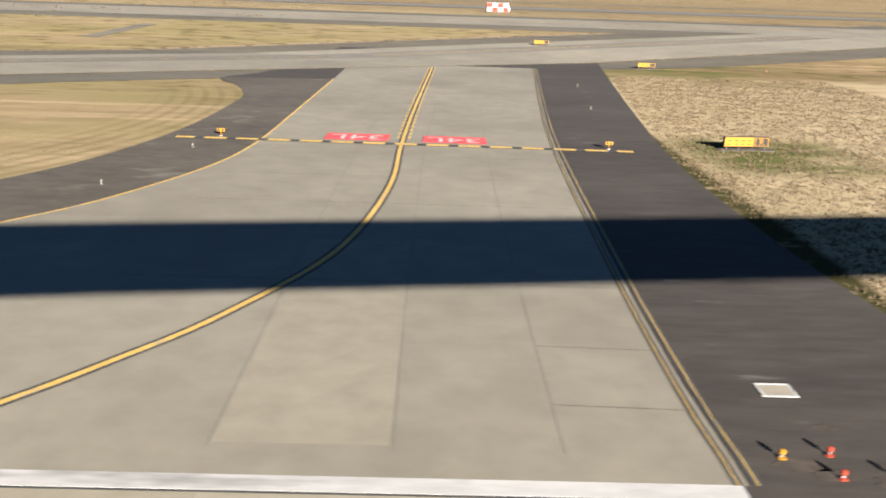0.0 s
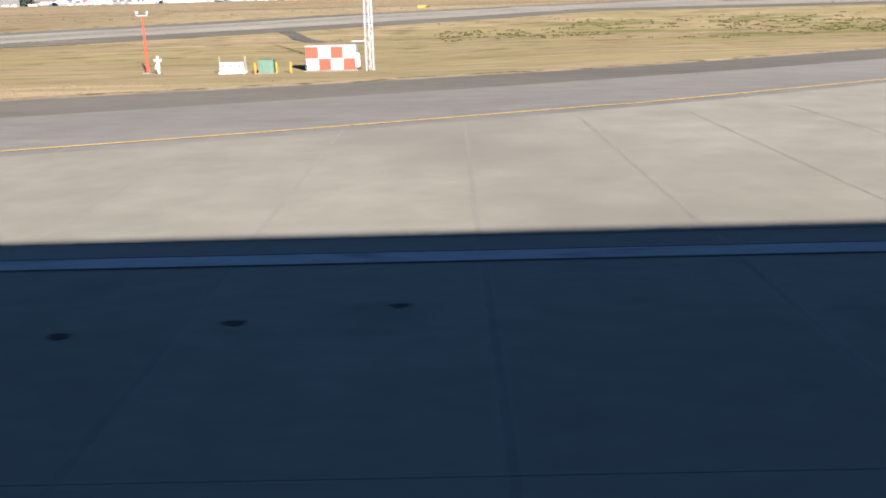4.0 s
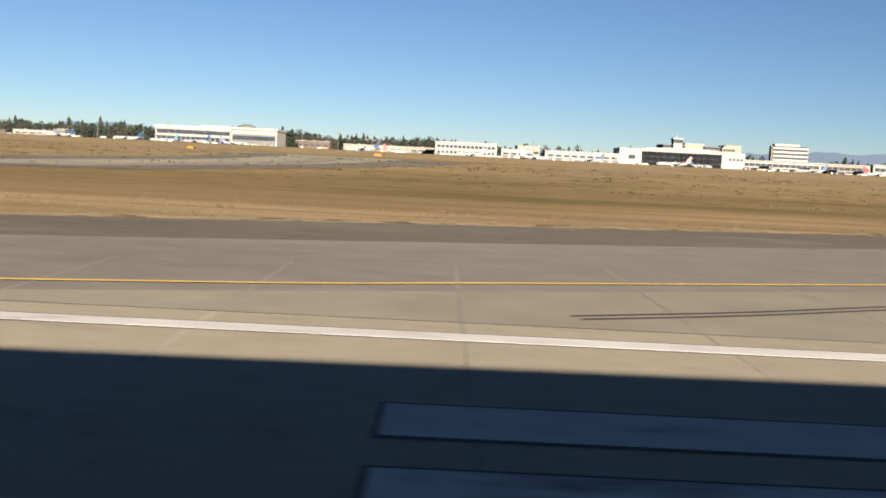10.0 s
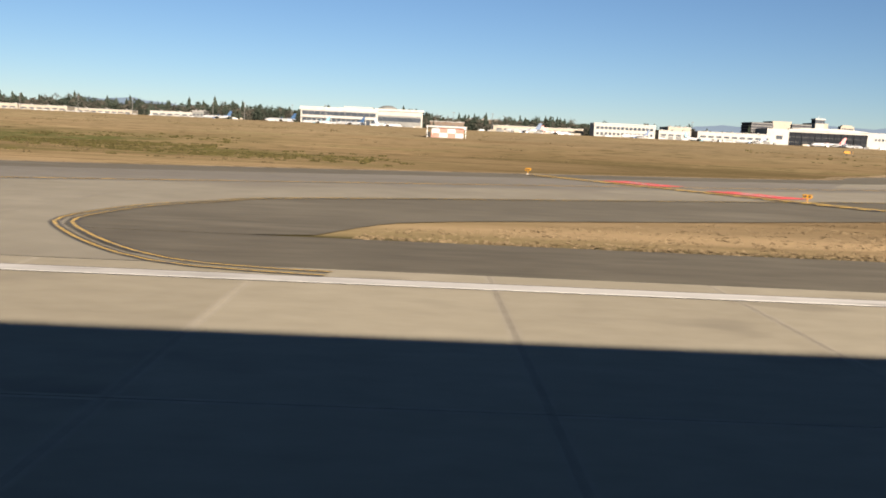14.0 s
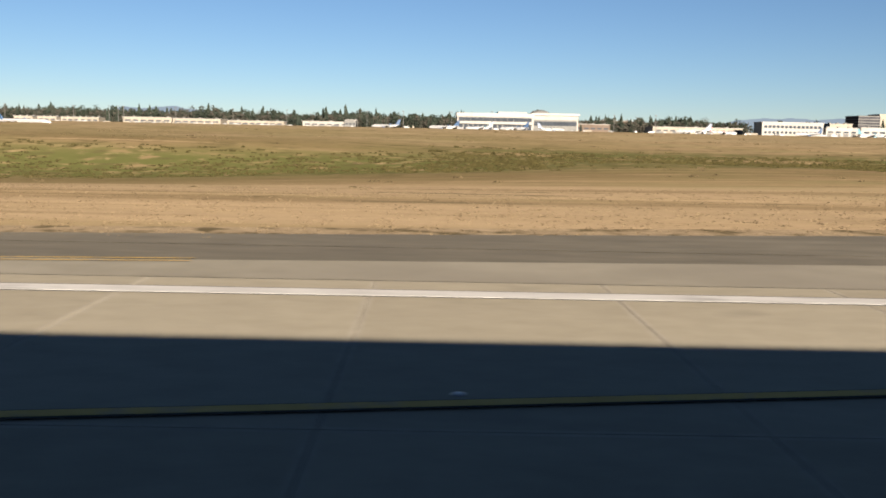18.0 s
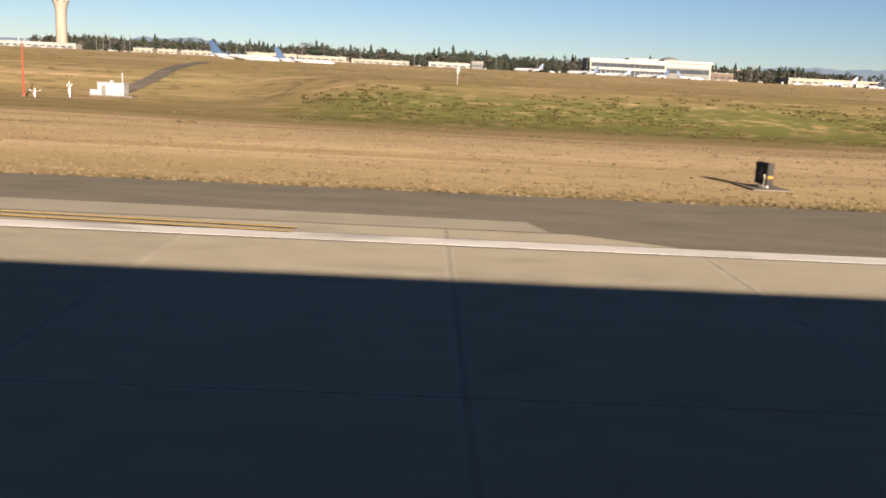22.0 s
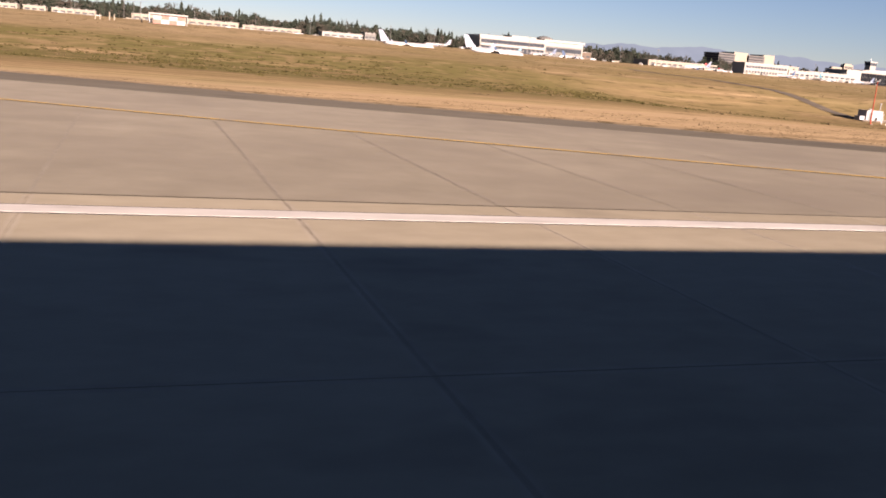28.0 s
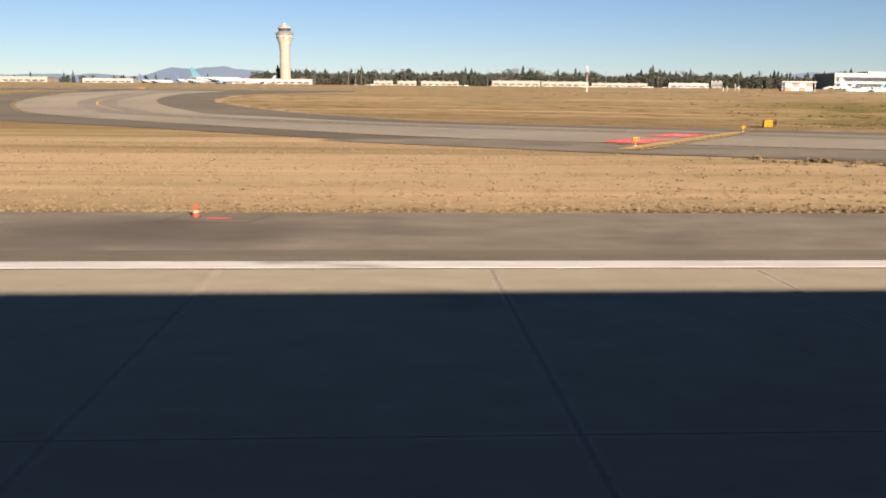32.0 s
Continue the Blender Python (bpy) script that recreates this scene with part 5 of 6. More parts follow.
# ---------------------------------------------------------------- aeroplanes
def jet(x, y, turn, length, tail, z=None, label="white parked airliner with a dark blue tail"):
    """An airliner: fuselage, wings with engines, tail planes and fin, wheels."""
    z = rise(y) if z is None else z
    root = empty("airliner", x, y, z, label, "airplane", "parked airliners", turn)
    k = length / 38.0
    r, h = 1.9 * k, 3.3 * k
    rings = []
    for f, w, up in ((0.0, 0.04, -0.35), (0.02, 0.4, -0.25), (0.06, 0.75, -0.12), (0.13, 1.0, 0), (0.68, 1.0, 0), (0.8, 0.82, 0.18), (0.92, 0.45, 0.5), (1.0, 0.1, 0.75)):
        rings.append([((0.5 - f) * length, r * w * math.cos(a), h + r * up + r * w * math.sin(a)) for a in [2 * math.pi * i / 16 for i in range(16)]])
    smooth(part("fuselage", loft(rings), JET_WHITE, root))
    def plank(name, pts, thick, mat):
        """A flat flying surface through four corners."""
        bm = bmesh.new()
        up = Vector((0, thick, 0)) if name == "fin" else Vector((0, 0, thick))
        a = [bm.verts.new(Vector(p) + up) for p in pts]
        b = [bm.verts.new(Vector(p) - up) for p in pts]
        bm.faces.new(a)
        bm.faces.new(b[::-1])
        for i in range(len(a)):
            bm.faces.new((a[i], b[i], b[(i + 1) % len(a)], a[(i + 1) % len(a)]))
        bmesh.ops.recalc_face_normals(bm, faces=bm.faces[:])
        return part(name, bm, mat, root)
    for s in (-1, 1):
        plank("wing", [(4 * k, s * r * 0.8, h - 1.0 * k), (-4 * k, s * r * 0.8, h - 1.0 * k), (-6.5 * k, s * 16.5 * k, h + 0.7 * k), (-4.8 * k, s * 16.5 * k, h + 0.7 * k)], 0.2 * k, JET_WHITE)
        plank("winglet", [(-4.9 * k, s * 16.4 * k, h + 0.7 * k), (-6.5 * k, s * 16.4 * k, h + 0.7 * k), (-7.2 * k, s * 17 * k, h + 3 * k), (-6.4 * k, s * 17 * k, h + 3 * k)], 0.08 * k, tail)
        plank("tailplane", [(-14.5 * k, s * 0.5 * k, h + 1.0 * k), (-17.8 * k, s * 0.5 * k, h + 1.0 * k), (-19.0 * k, s * 6.5 * k, h + 1.5 * k), (-17.4 * k, s * 6.5 * k, h + 1.5 * k)], 0.12 * k, JET_WHITE)
        nac = loft([[(px * k, s * 5 * k + w * k * math.cos(a), h - 1.9 * k + w * k * math.sin(a)) for a in [2 * math.pi * i / 14 for i in range(14)]]
                    for px, w in ((4.4, 0.85), (4.2, 1.02), (2.6, 1.08), (0.6, 0.8), (-0.2, 0.55))])
        engine = smooth(part("engine", nac, tail if tail is not JET_RED else JET_WHITE, root))
        part("intake", tube((4.42 * k, s * 5 * k, h - 1.9 * k), (4.46 * k, s * 5 * k, h - 1.9 * k), 0.8 * k, 14), RUBBER, engine, "dark engine intake")
        part("main_wheel", tube((-1.6 * k, s * 2.5 * k, 0.55 * k), (-1.6 * k, s * 3.1 * k, 0.55 * k), 0.55 * k, 12), RUBBER, root)
        part("main_strut", tube((-1.6 * k, s * 2.7 * k, 0.5 * k), (-1.6 * k, s * 2.2 * k, h - r * 0.7), 0.12 * k), METAL, root)
    part("nose_wheel", tube((14 * k, -0.25 * k, 0.38 * k), (14 * k, 0.25 * k, 0.38 * k), 0.38 * k, 12), RUBBER, root)
    part("nose_strut", tube((14 * k, 0, 0.38 * k), (14 * k, 0, h - r * 0.8), 0.1 * k), METAL, root)
    plank("fin", [(-12.2 * k, 0, h + r * 0.8), (-18.6 * k, 0, h + r * 0.85), (-20.4 * k, 0, h + 8.6 * k), (-17.9 * k, 0, h + 8.6 * k)], 0.16 * k, tail)
    glass = boxes((0.5 * length - 3.3 * k, 0.5 * length - 2.4 * k, -1.0 * k, 1.0 * k, h + 0.75 * k, h + 1.15 * k), bevel=0.1)
    part("cockpit_window", glass, GLASS, root)
    for s in (-1, 1):
        part("window_strip", boxes((-11 * k, 13 * k, s * (r - 0.02) - 0.05, s * (r - 0.02) + 0.05, h + 0.35 * k, h + 0.65 * k)), GLASS, root)
    return root


def apron_aircraft():
    jet(-1329, 419, 0, 31, JET_NAVY, label="white regional jet with a dark blue tail on the far runway")
    jet(-1324, 588, 0, 38, JET_NAVY, label="white airliner with a dark blue tail on the far taxiway")
    rows = ((-1046, 1185, 175, 40, JET_NAVY), (-1000, 1190, 185, 36, JET_TEAL), (-955, 1180, 170, 38, JET_NAVY), (-905, 1185, 10, 36, JET_NAVY),
            (-735, 1130, 178, 44, JET_NAVY), (-690, 1150, 5, 36, JET_RED), (-600, 1105, 190, 36, JET_NAVY), (-520, 1110, 8, 36, JET_TEAL),
            (-455, 1110, 175, 38, JET_NAVY), (-340, 1150, 180, 44, JET_RED), (-300, 1165, 20, 34, JET_NAVY), (-165, 1150, 170, 38, JET_NAVY),
            (-90, 1130, 10, 36, JET_RED), (-20, 1130, 185, 40, JET_NAVY), (60, 1120, 175, 36, JET_RED), (130, 1120, 5, 38, JET_TEAL),
            (-1828, 1010, 0, 56, JET_TEAL), (-1790, 1060, 190, 34, JET_NAVY), (-1930, 1150, 5, 40, JET_NAVY), (-1120, 1150, 180, 36, JET_NAVY), (-1868, 1075, 4, 42, JET_NAVY))
    names = {JET_NAVY: "dark blue", JET_TEAL: "teal", JET_RED: "red"}
    for x, y, turn, length, tail in rows:
        jet(x, y, turn, length, tail, label=f"white parked airliner with a {names[tail]} tail on the apron")


apron_aircraft()


# ---------------------------------------------------------------- far buildings
def block(root, name, x0, x1, y0, y1, z0, z1, mat, bevel=0.0):
    return part(name, boxes((x0, x1, y0, y1, z0, z1), bevel=bevel), mat, root)


def windows(root, x0, x1, y, z0, z1, count, gap=0.3, mat=None):
    step = (x1 - x0) / count
    for i in range(count):
        part("window", boxes((x0 + i * step + gap * step / 2, x0 + (i + 1) * step - gap * step / 2, y - 0.25, y + 0.1, z0, z1)), mat or GLASS, root)


def low_hall(x0, x1, y, top, mat, label, depth=45, doors=0, band=True, roof_mat=None):
    """A long low hall: walls, roof slab, a dark row of openings."""
    base = rise(y)
    root = empty("warehouse", (x0 + x1) / 2, y, base, label, "building")
    w, h = (x1 - x0) / 2, top - base
    block(root, "wall", -w, w, 0, depth, 0, h - 0.6, mat)
    block(root, "roof", -w - 0.6, w + 0.6, -0.8, depth + 0.6, h - 0.6, h, roof_mat or ROOF, 0.1)
    if band:
        windows(root, -w * 0.95, w * 0.95, 0, h * 0.45, h * 0.62, max(3, int(w / 5)))
    for i in range(doors):
        cx = -w + (i + 0.5) * 2 * w / doors
        block(root, "door", cx - w / doors * 0.66, cx + w / doors * 0.66, -0.2, 0.1, 0.1, min(5.0, h * 0.44), POLE if i % 3 else GREY_WALL)
    for i in range(3):
        cx = -w * 0.7 + i * w * 0.7
        block(root, "roof_unit", cx, cx + 3, depth * 0.3, depth * 0.3 + 4, h, h + 1.6, GREY_WALL, 0.1)
    return root


def hangar_a():
    """The wide white hangar: a two-storey office front with dark window bands beside a taller bay with a grey door."""
    y = 1240.0
    g = rise(y)
    root = empty("hangar", -944, y, g, "wide white hangar with dark window bands and grey bay door", "hangar")
    block(root, "office_wall", -83, 20, 0, 60, 0, 20.4, WHITE_WALL)
    block(root, "upper_roof", -84, 22, -1.0, 62, 19.4, 24.2, ROOF, 0.15)
    windows(root, -81, 19, 0, 13.2, 18.4, 12, 0.03)
    windows(root, -81, 19, 0, 1.0, 8.6, 15, 0.14)
    block(root, "canopy", -83, 20, -3.5, 0, 9.6, 10.6, ROOF, 0.1)
    block(root, "bay_wall", 20, 83, 2, 70, 0, 23.0, WHITE_WALL)
    block(root, "bay_door", 22, 81, 1.5, 2.2, 0.2, 16.8, GREY_WALL)
    for i in range(9):
        block(root, "door_seam", 27 + i * 6.1, 27.4 + i * 6.1, 1.2, 1.6, 0.2, 16.6, POLE)
    block(root, "door_glazing", 22.5, 80.5, 1.2, 1.6, 9.0, 14.5, GLASS)
    block(root, "bay_roof", 18, 84.5, 0, 72, 22.6, 25.6, ROOF, 0.2)
    block(root, "roof_house", -26, 14, 20, 50, 24.0, 27.0, WHITE_WALL, 0.2)
    dome = turned([(14, 26.0), (12, 28.2), (8, 30.0), (3, 31.0), (0.0, 31.2)], 24, 34, 36)
    smooth(part("dome", dome, GREY_WALL, root))


def hangar_c():
    """The maintenance hangar with its wide dark glazed doors, white side blocks and the old control tower behind."""
    y = 1208.0
    g = rise(y)
    root = empty("hangar", -314, y, g, "large white hangar with wide dark glazed doors", "hangar")
    block(root, "side_block", -84, -54, 0, 45, 0, 23.0, WHITE_WALL)
    windows(root, -72, -62, 0, 9, 14, 1, 0.1)
    block(root, "side_block", 53, 84, 0, 45, 0, 23.0, WHITE_WALL)
    windows(root, 62, 82, 0, 12.5, 15.5, 4, 0.4)
    block(root, "back_wall", -54, 53, 40, 45, 0, 23, DARK_INSIDE)
    block(root, "floor", -54, 53, 0, 40, 0.02, 0.08, GREY_WALL)
    block(root, "lintel", -54, 53, 0, 4, 19.6, 23.2, WHITE_WALL)
    arch = loft([[(px, py, 22.5), (px, py, 22.9 + 3.0 * math.cos(px / 56 * math.pi / 2) ** 0.6), (px, py + 45, 22.9 + 3.0 * math.cos(px / 56 * math.pi / 2) ** 0.6), (px, py + 45, 22.5)]
                 for px, py in [(-55.9 + i * 111.8 / 18, -1.0) for i in range(19)]])
    part("roof", arch, ROOF, root)
    for i in range(12):
        leaf = block(root, "door_leaf", -53.6 + i * 8.9, -45.2 + i * 8.9, 1 + 0.5 * (i % 2), 1.4 + 0.5 * (i % 2), 0.1, 19.5, BLACK_GLASS)
        for z in (6.5, 13.0):
            block(leaf, "glazing_bar", -53.6 + i * 8.9, -45.2 + i * 8.9, 0.8 + 0.5 * (i % 2), 1.0 + 0.5 * (i % 2), z, z + 0.25, GREY_WALL)
    tower = empty("old_tower", -311, 1252, rise(1252), "old white square control tower with a dark cab", "tower")
    block(tower, "shaft", -6, 6, -6, 6, 0, 34, WHITE_WALL)
    block(tower, "cab", -6.6, 6.6, -6.6, 6.6, 34, 38.6, GLASS)
    block(tower, "cab_roof", -7.2, 7.2, -7.2, 7.2, 38.6, 40.6, ROOF, 0.15)
    part("antenna", tube((0, 0, 40.5), (0, 0, 46), 0.25), METAL, tower)


def office_d():
    """The white office block with five bands of dark windows."""
    y = 1370.0
    g = rise(y)
    root = empty("office_block", -108, y, g, "white office block with rows of dark ribbon windows", "building")
    block(root, "core", -26, 26, 1.2, 15, 0, 41, GLASS)
    for i in range(7):
        block(root, "floor_band", -27, 27, 0, 16, 1 + i * 5.9, 4.2 + i * 5.9, WHITE_WALL, 0.1)
    block(root, "stair_wall", -28.5, -26.6, 2, 12, 0, 41, CREAM_WALL)
    block(root, "roof", -24, 14, 2, 13, 40.5, 44.5, WHITE_WALL, 0.2)
    low = empty("office_block", -176, 1450, rise(1450), "cream flat-roofed office building behind the hangar", "building")
    block(low, "wall", -11, 11, 0, 10, 0, 38, CREAM_WALL)
    block(low, "roof", -8, 8, 2, 9, 37.9, 40, CREAM_WALL, 0.2)
    windows(low, -10, 10, 0, 31, 35, 5)
    mid = empty("office_block", -230, 1420, rise(1420), "cream flat-roofed office building behind the hangar", "building")
    block(mid, "wall", -17, 17, 0, 12, 0, 28, CREAM_WALL)
    windows(mid, -16, 16, 0, 22, 26.5, 6)
    block(mid, "roof", -10, 14, 2, 10, 27.9, 31.5, CREAM_WALL, 0.2)


def terminal():
    """The long white terminal: stepped halls, boarding bridges and dark glazing."""
    for x0, x1, y, top, label in ((-119, -40, 1255, 28, "white terminal hall with a glazed front"), (-38, 60, 1250, 29.5, "long white terminal hall with a glazed front"),
                                  (62, 170, 1245, 31, "white terminal concourse with dark glazing"), (172, 330, 1245, 31, "white terminal concourse with dark glazing"),
                                  (-232, -125, 1215, 27, "white concourse with a glazed apron front")):
        g = rise(y)
        root = empty("terminal", (x0 + x1) / 2, y, g, label, "building")
        w, h = (x1 - x0) / 2, top - g
        block(root, "wall", -w, w, 0, 40, 0, h, CREAM_WALL if int(x0) % 2 else WHITE_WALL)
        block(root, "roof", -w - 1, w + 1, -2, 41, h, h + 1.2, ROOF, 0.15)
        windows(root, -w * 0.96, w * 0.96, 0, h * 0.5, h * 0.8, int(w / 4), 0.1)
        # Near-black panels stand in for the shaded gaps at ramp level.
        windows(root, -w * 0.97, w * 0.97, 0, 0.4, h * 0.38, int(w / 5), 0.18, DARK_INSIDE)
        n = int(w / 18)
        for i in range(n):
            cx = -w + (i + 0.5) * 2 * w / n
            bridge = block(root, "boarding_bridge", cx - 1.6, cx + 1.6, -32, 0, 4.2, 7.4, GREY_WALL, 0.15)
            block(bridge, "bridge_cab", cx - 2.4, cx + 2.4, -36, -31, 4.0, 8.0, GREY_WALL, 0.2)
            for yy in (-28, -14):
                block(bridge, "bridge_leg", cx - 0.5, cx + 0.5, yy - 0.5, yy + 0.5, 0, 4.2, METAL)
    steel = empty("steel_hall", 158, 1400, rise(1400), "dark steel and glass hall with a slanted roof", "building")
    block(steel, "wall", -44, 60, 12, 40, 0, 20, WHITE_WALL)
    windows(steel, -42, 58, 12, 11, 16, 14, 0.2)
    block(steel, "end_wall", -52, -44, -1, 41, 0, 40, GREY_WALL)
    roof = loft([[(-50, -3, 36), (-50, -3, 39), (-50, 43, 39), (-50, 43, 36)], [(64, -3, 41), (64, -3, 44), (64, 43, 44), (64, 43, 41)]])
    part("roof", roof, DARK_INSIDE, steel)
    for i in range(5):
        part("strut", tube((-40 + i * 22, -2, 8), (-24 + i * 22, -2, 38), 1.5, 6), SIGN_BLACK, steel)
        part("strut", tube((-8 + i * 22, -2, 8), (-24 + i * 22, -2, 38), 1.0, 6), SIGN_BLACK, steel)


def other_halls():
    b = empty("office_block", -604, 1145, rise(1145), "white two-storey office with a long row of windows", "building")
    block(b, "wall", -39, 39, 0, 30, 0, 17, WHITE_WALL)
    block(b, "roof", -39.6, 39.6, -0.6, 31, 17, 18.2, ROOF, 0.1)
    windows(b, -37, 37, 0, 10.5, 13.8, 14, 0.25)
    windows(b, -37, 37, 0, 3.5, 6.5, 14, 0.4)
    low_hall(-559, -518, 1150, 26, WHITE_WALL, "low white cargo hall beside the apron", doors=4)
    low_hall(-500, -402, 1180, 27.5, WHITE_WALL, "long low white cargo hall beside the apron", doors=8)
    low_hall(-535, -505, 1195, 32, CREAM_WALL, "square cream service building", doors=1)
    low_hall(-766, -645, 1210, 23.5, CREAM_WALL, "long low cream hall behind parked jets", doors=7)
    low_hall(-790, -735, 1480, 36, BROWN_WALL, "brown hotel block among the trees", 20)
    low_hall(-850, -800, 1330, 27, BROWN_WALL, "brown shed beside the white hangar", 30)
    low_hall(-1499, -1430, 1290, 23.4, CREAM_WALL, "long pale cargo warehouse", doors=9)
    low_hall(-1428, -1361, 1290, 22.8, CREAM_WALL, "long pale cargo warehouse", doors=9)
    low_hall(-1354, -1273, 1300, 21.5, CREAM_WALL, "low pale shed beside the trees", 25, doors=5)
    low_hall(-1245, -1169, 1290, 22.5, WHITE_WALL, "low white shed beside the trees", 30, doors=4)
    low_hall(-1185, -1169, 1285, 25, GREY_WALL, "grey shed end beside the trees", 25)
    for x in (-1666, -1632, -1598, -1571):
        low_hall(x, x + 27, 1320, 22, CREAM_WALL, "small pale cargo warehouse", 30, doors=3)
    low_hall(-1872, -1757, 1345, 24, WHITE_WALL, "white hall at the foot of the control tower", 25, doors=5)
    low_hall(-2087, -2015, 1350, 22.5, WHITE_WALL, "low white hall beside the apron", doors=4)
    low_hall(-2203, -2137, 1350, 24, CREAM_WALL, "pale hangar with a brown door", doors=2)
    low_hall(-2330, -2240, 1350, 25, WHITE_WALL, "low white hall beside the apron", doors=4)
    dk = empty("parking_garage", -100, 1870, rise(1870), "dark parking garage with pale stair towers", "building")
    for x0, x1 in ((-80, -35), (5, 50)):
        # The shade between the decks is put into the core's colour.
        block(dk, "core", x0, x1, 0, 60, -0.2, 52, DARK_INSIDE)
        for i in range(9):
            block(dk, "deck", x0 - 1, x1 + 1, -1, 61, 3 + i * 5.8, 5 + i * 5.8, GREY_WALL)
    for x0, x1 in ((-35, 5), (50, 82)):
        block(dk, "stair_tower", x0, x1, 4, 56, -0.2, 56, CREAM_WALL)


def control_tower():
    """The tall flared control tower."""
    root = empty("control_tower", -1803, 1412, rise(1412), "tall flared cream concrete airport control tower with a dark glazed cab", "tower")
    smooth(part("shaft", turned([(8.4, 0), (7.9, 20), (7.6, 40), (7.6, 52), (8.2, 59), (9.6, 65), (11.5, 70), (12.2, 74)], 20), CREAM_WALL, root))
    part("gallery", turned([(12.6, 74), (12.9, 76.2), (12.2, 77.2), (8.6, 80)], 20), GREY_WALL, root)
    part("cab_glass", turned([(8.2, 79.5), (9.2, 83.6)], 16), GLASS, root)
    part("cab_roof", turned([(9.8, 83.6), (9.8, 85), (6.6, 86.0), (5.2, 88), (3.0, 89.5), (0.0, 89.8)], 16), CREAM_WALL, root)
    for i in range(8):
        a = 2 * math.pi * i / 8
        part("window_slot", boxes((11.3 * math.cos(a) - 0.8, 11.3 * math.cos(a) + 0.8, 11.3 * math.sin(a) - 0.8, 11.3 * math.sin(a) + 0.8, 69.5, 71.5)), GLASS, root)
    part("antenna", tube((0, 0, 89.5), (0, 0, 94), 0.2), METAL, root)
    root.matrix_basis = root.matrix_basis @ Matrix.Scale(1.037, 4)


hangar_a()
hangar_c()
office_d()
terminal()
other_halls()
control_tower()


# ---------------------------------------------------------------- vehicles, poles
def service_truck(mat, long):
    root = empty("service_truck", 0, 0, 0, "white airport service truck on the apron", "truck", "apron vehicles")
    part("body", boxes((-long / 2, long * 0.22, -1.2, 1.2, 0.7, 3.1), bevel=0.06), mat, root)
    cab = boxes((long * 0.24, long / 2, -1.1, 1.1, 0.6, 2.4), bevel=0.18)
    front = part("cab", cab, JET_WHITE, root)
    part("windscreen", boxes((long / 2 - 0.05, long / 2 + 0.03, -0.95, 0.95, 1.5, 2.2)), GLASS, front)
    for sx in (-0.32, 0.34):
        for sy in (-1, 1):
            part("wheel", tube((sx * long, sy * 0.85, 0.45), (sx * long, sy * 1.2, 0.45), 0.45, 12), RUBBER, root)
    return root


def apron_clutter():
    rng = random.Random(4)
    first = service_truck(JET_WHITE, 7.5)
    second = service_truck(CREAM_WALL, 10.0)
    third = service_truck(GREY_WALL, 5.5)
    first.matrix_basis = pose(-980, 1150, rise(1150), 0, 0, 20)
    second.matrix_basis = pose(-1420, 1255, rise(1255), 0, 0, 5)
    third.matrix_basis = pose(-640, 1100, rise(1100), 0, 0, 170)
    for i in range(150):
        if i < 60:
            x, y = rng.uniform(-240, 330), rng.uniform(1110, 1200)
        elif i < 105:
            x, y = rng.uniform(-1100, -240), rng.uniform(1080, 1135)
        else:
            x, y = rng.uniform(-1700, -1150), rng.uniform(1225, 1275)
        copy_thing(rng.choice((first, first, second, third)), pose(x, y, rise(y), 0, 0, rng.choice((0, 180, 90, 20, 160)) + rng.uniform(-8, 8)))
    pole = empty("light_pole", -1700, 1270, rise(1270), "tall grey apron floodlight pole", "street lamp", "floodlight poles")
    part("shaft", turned([(0.38, 0), (0.2, 24)], 8), POLE, pole)
    part("lamp_bar", boxes((-1.6, 1.6, -0.25, 0.25, 23.6, 24.2), bevel=0.08), POLE, pole)
    for x, y in ((-1690, 1268), (-1682, 1270), (-1662, 1268), (-1655, 1270), (-1508, 1262), (-1496, 1264), (-1488, 1262), (-1340, 1275), (-1265, 1275), (-1152, 1268), (-1100, 1225), (-1568, 1290),
                 (-1035, 1215), (-985, 1160), (-820, 1200), (-770, 1180), (-520, 1140), (-1420, 1275), (-1745, 1260)):
        copy_thing(pole, pose(x, y, rise(y), 0, 0, 0))


apron_clutter()


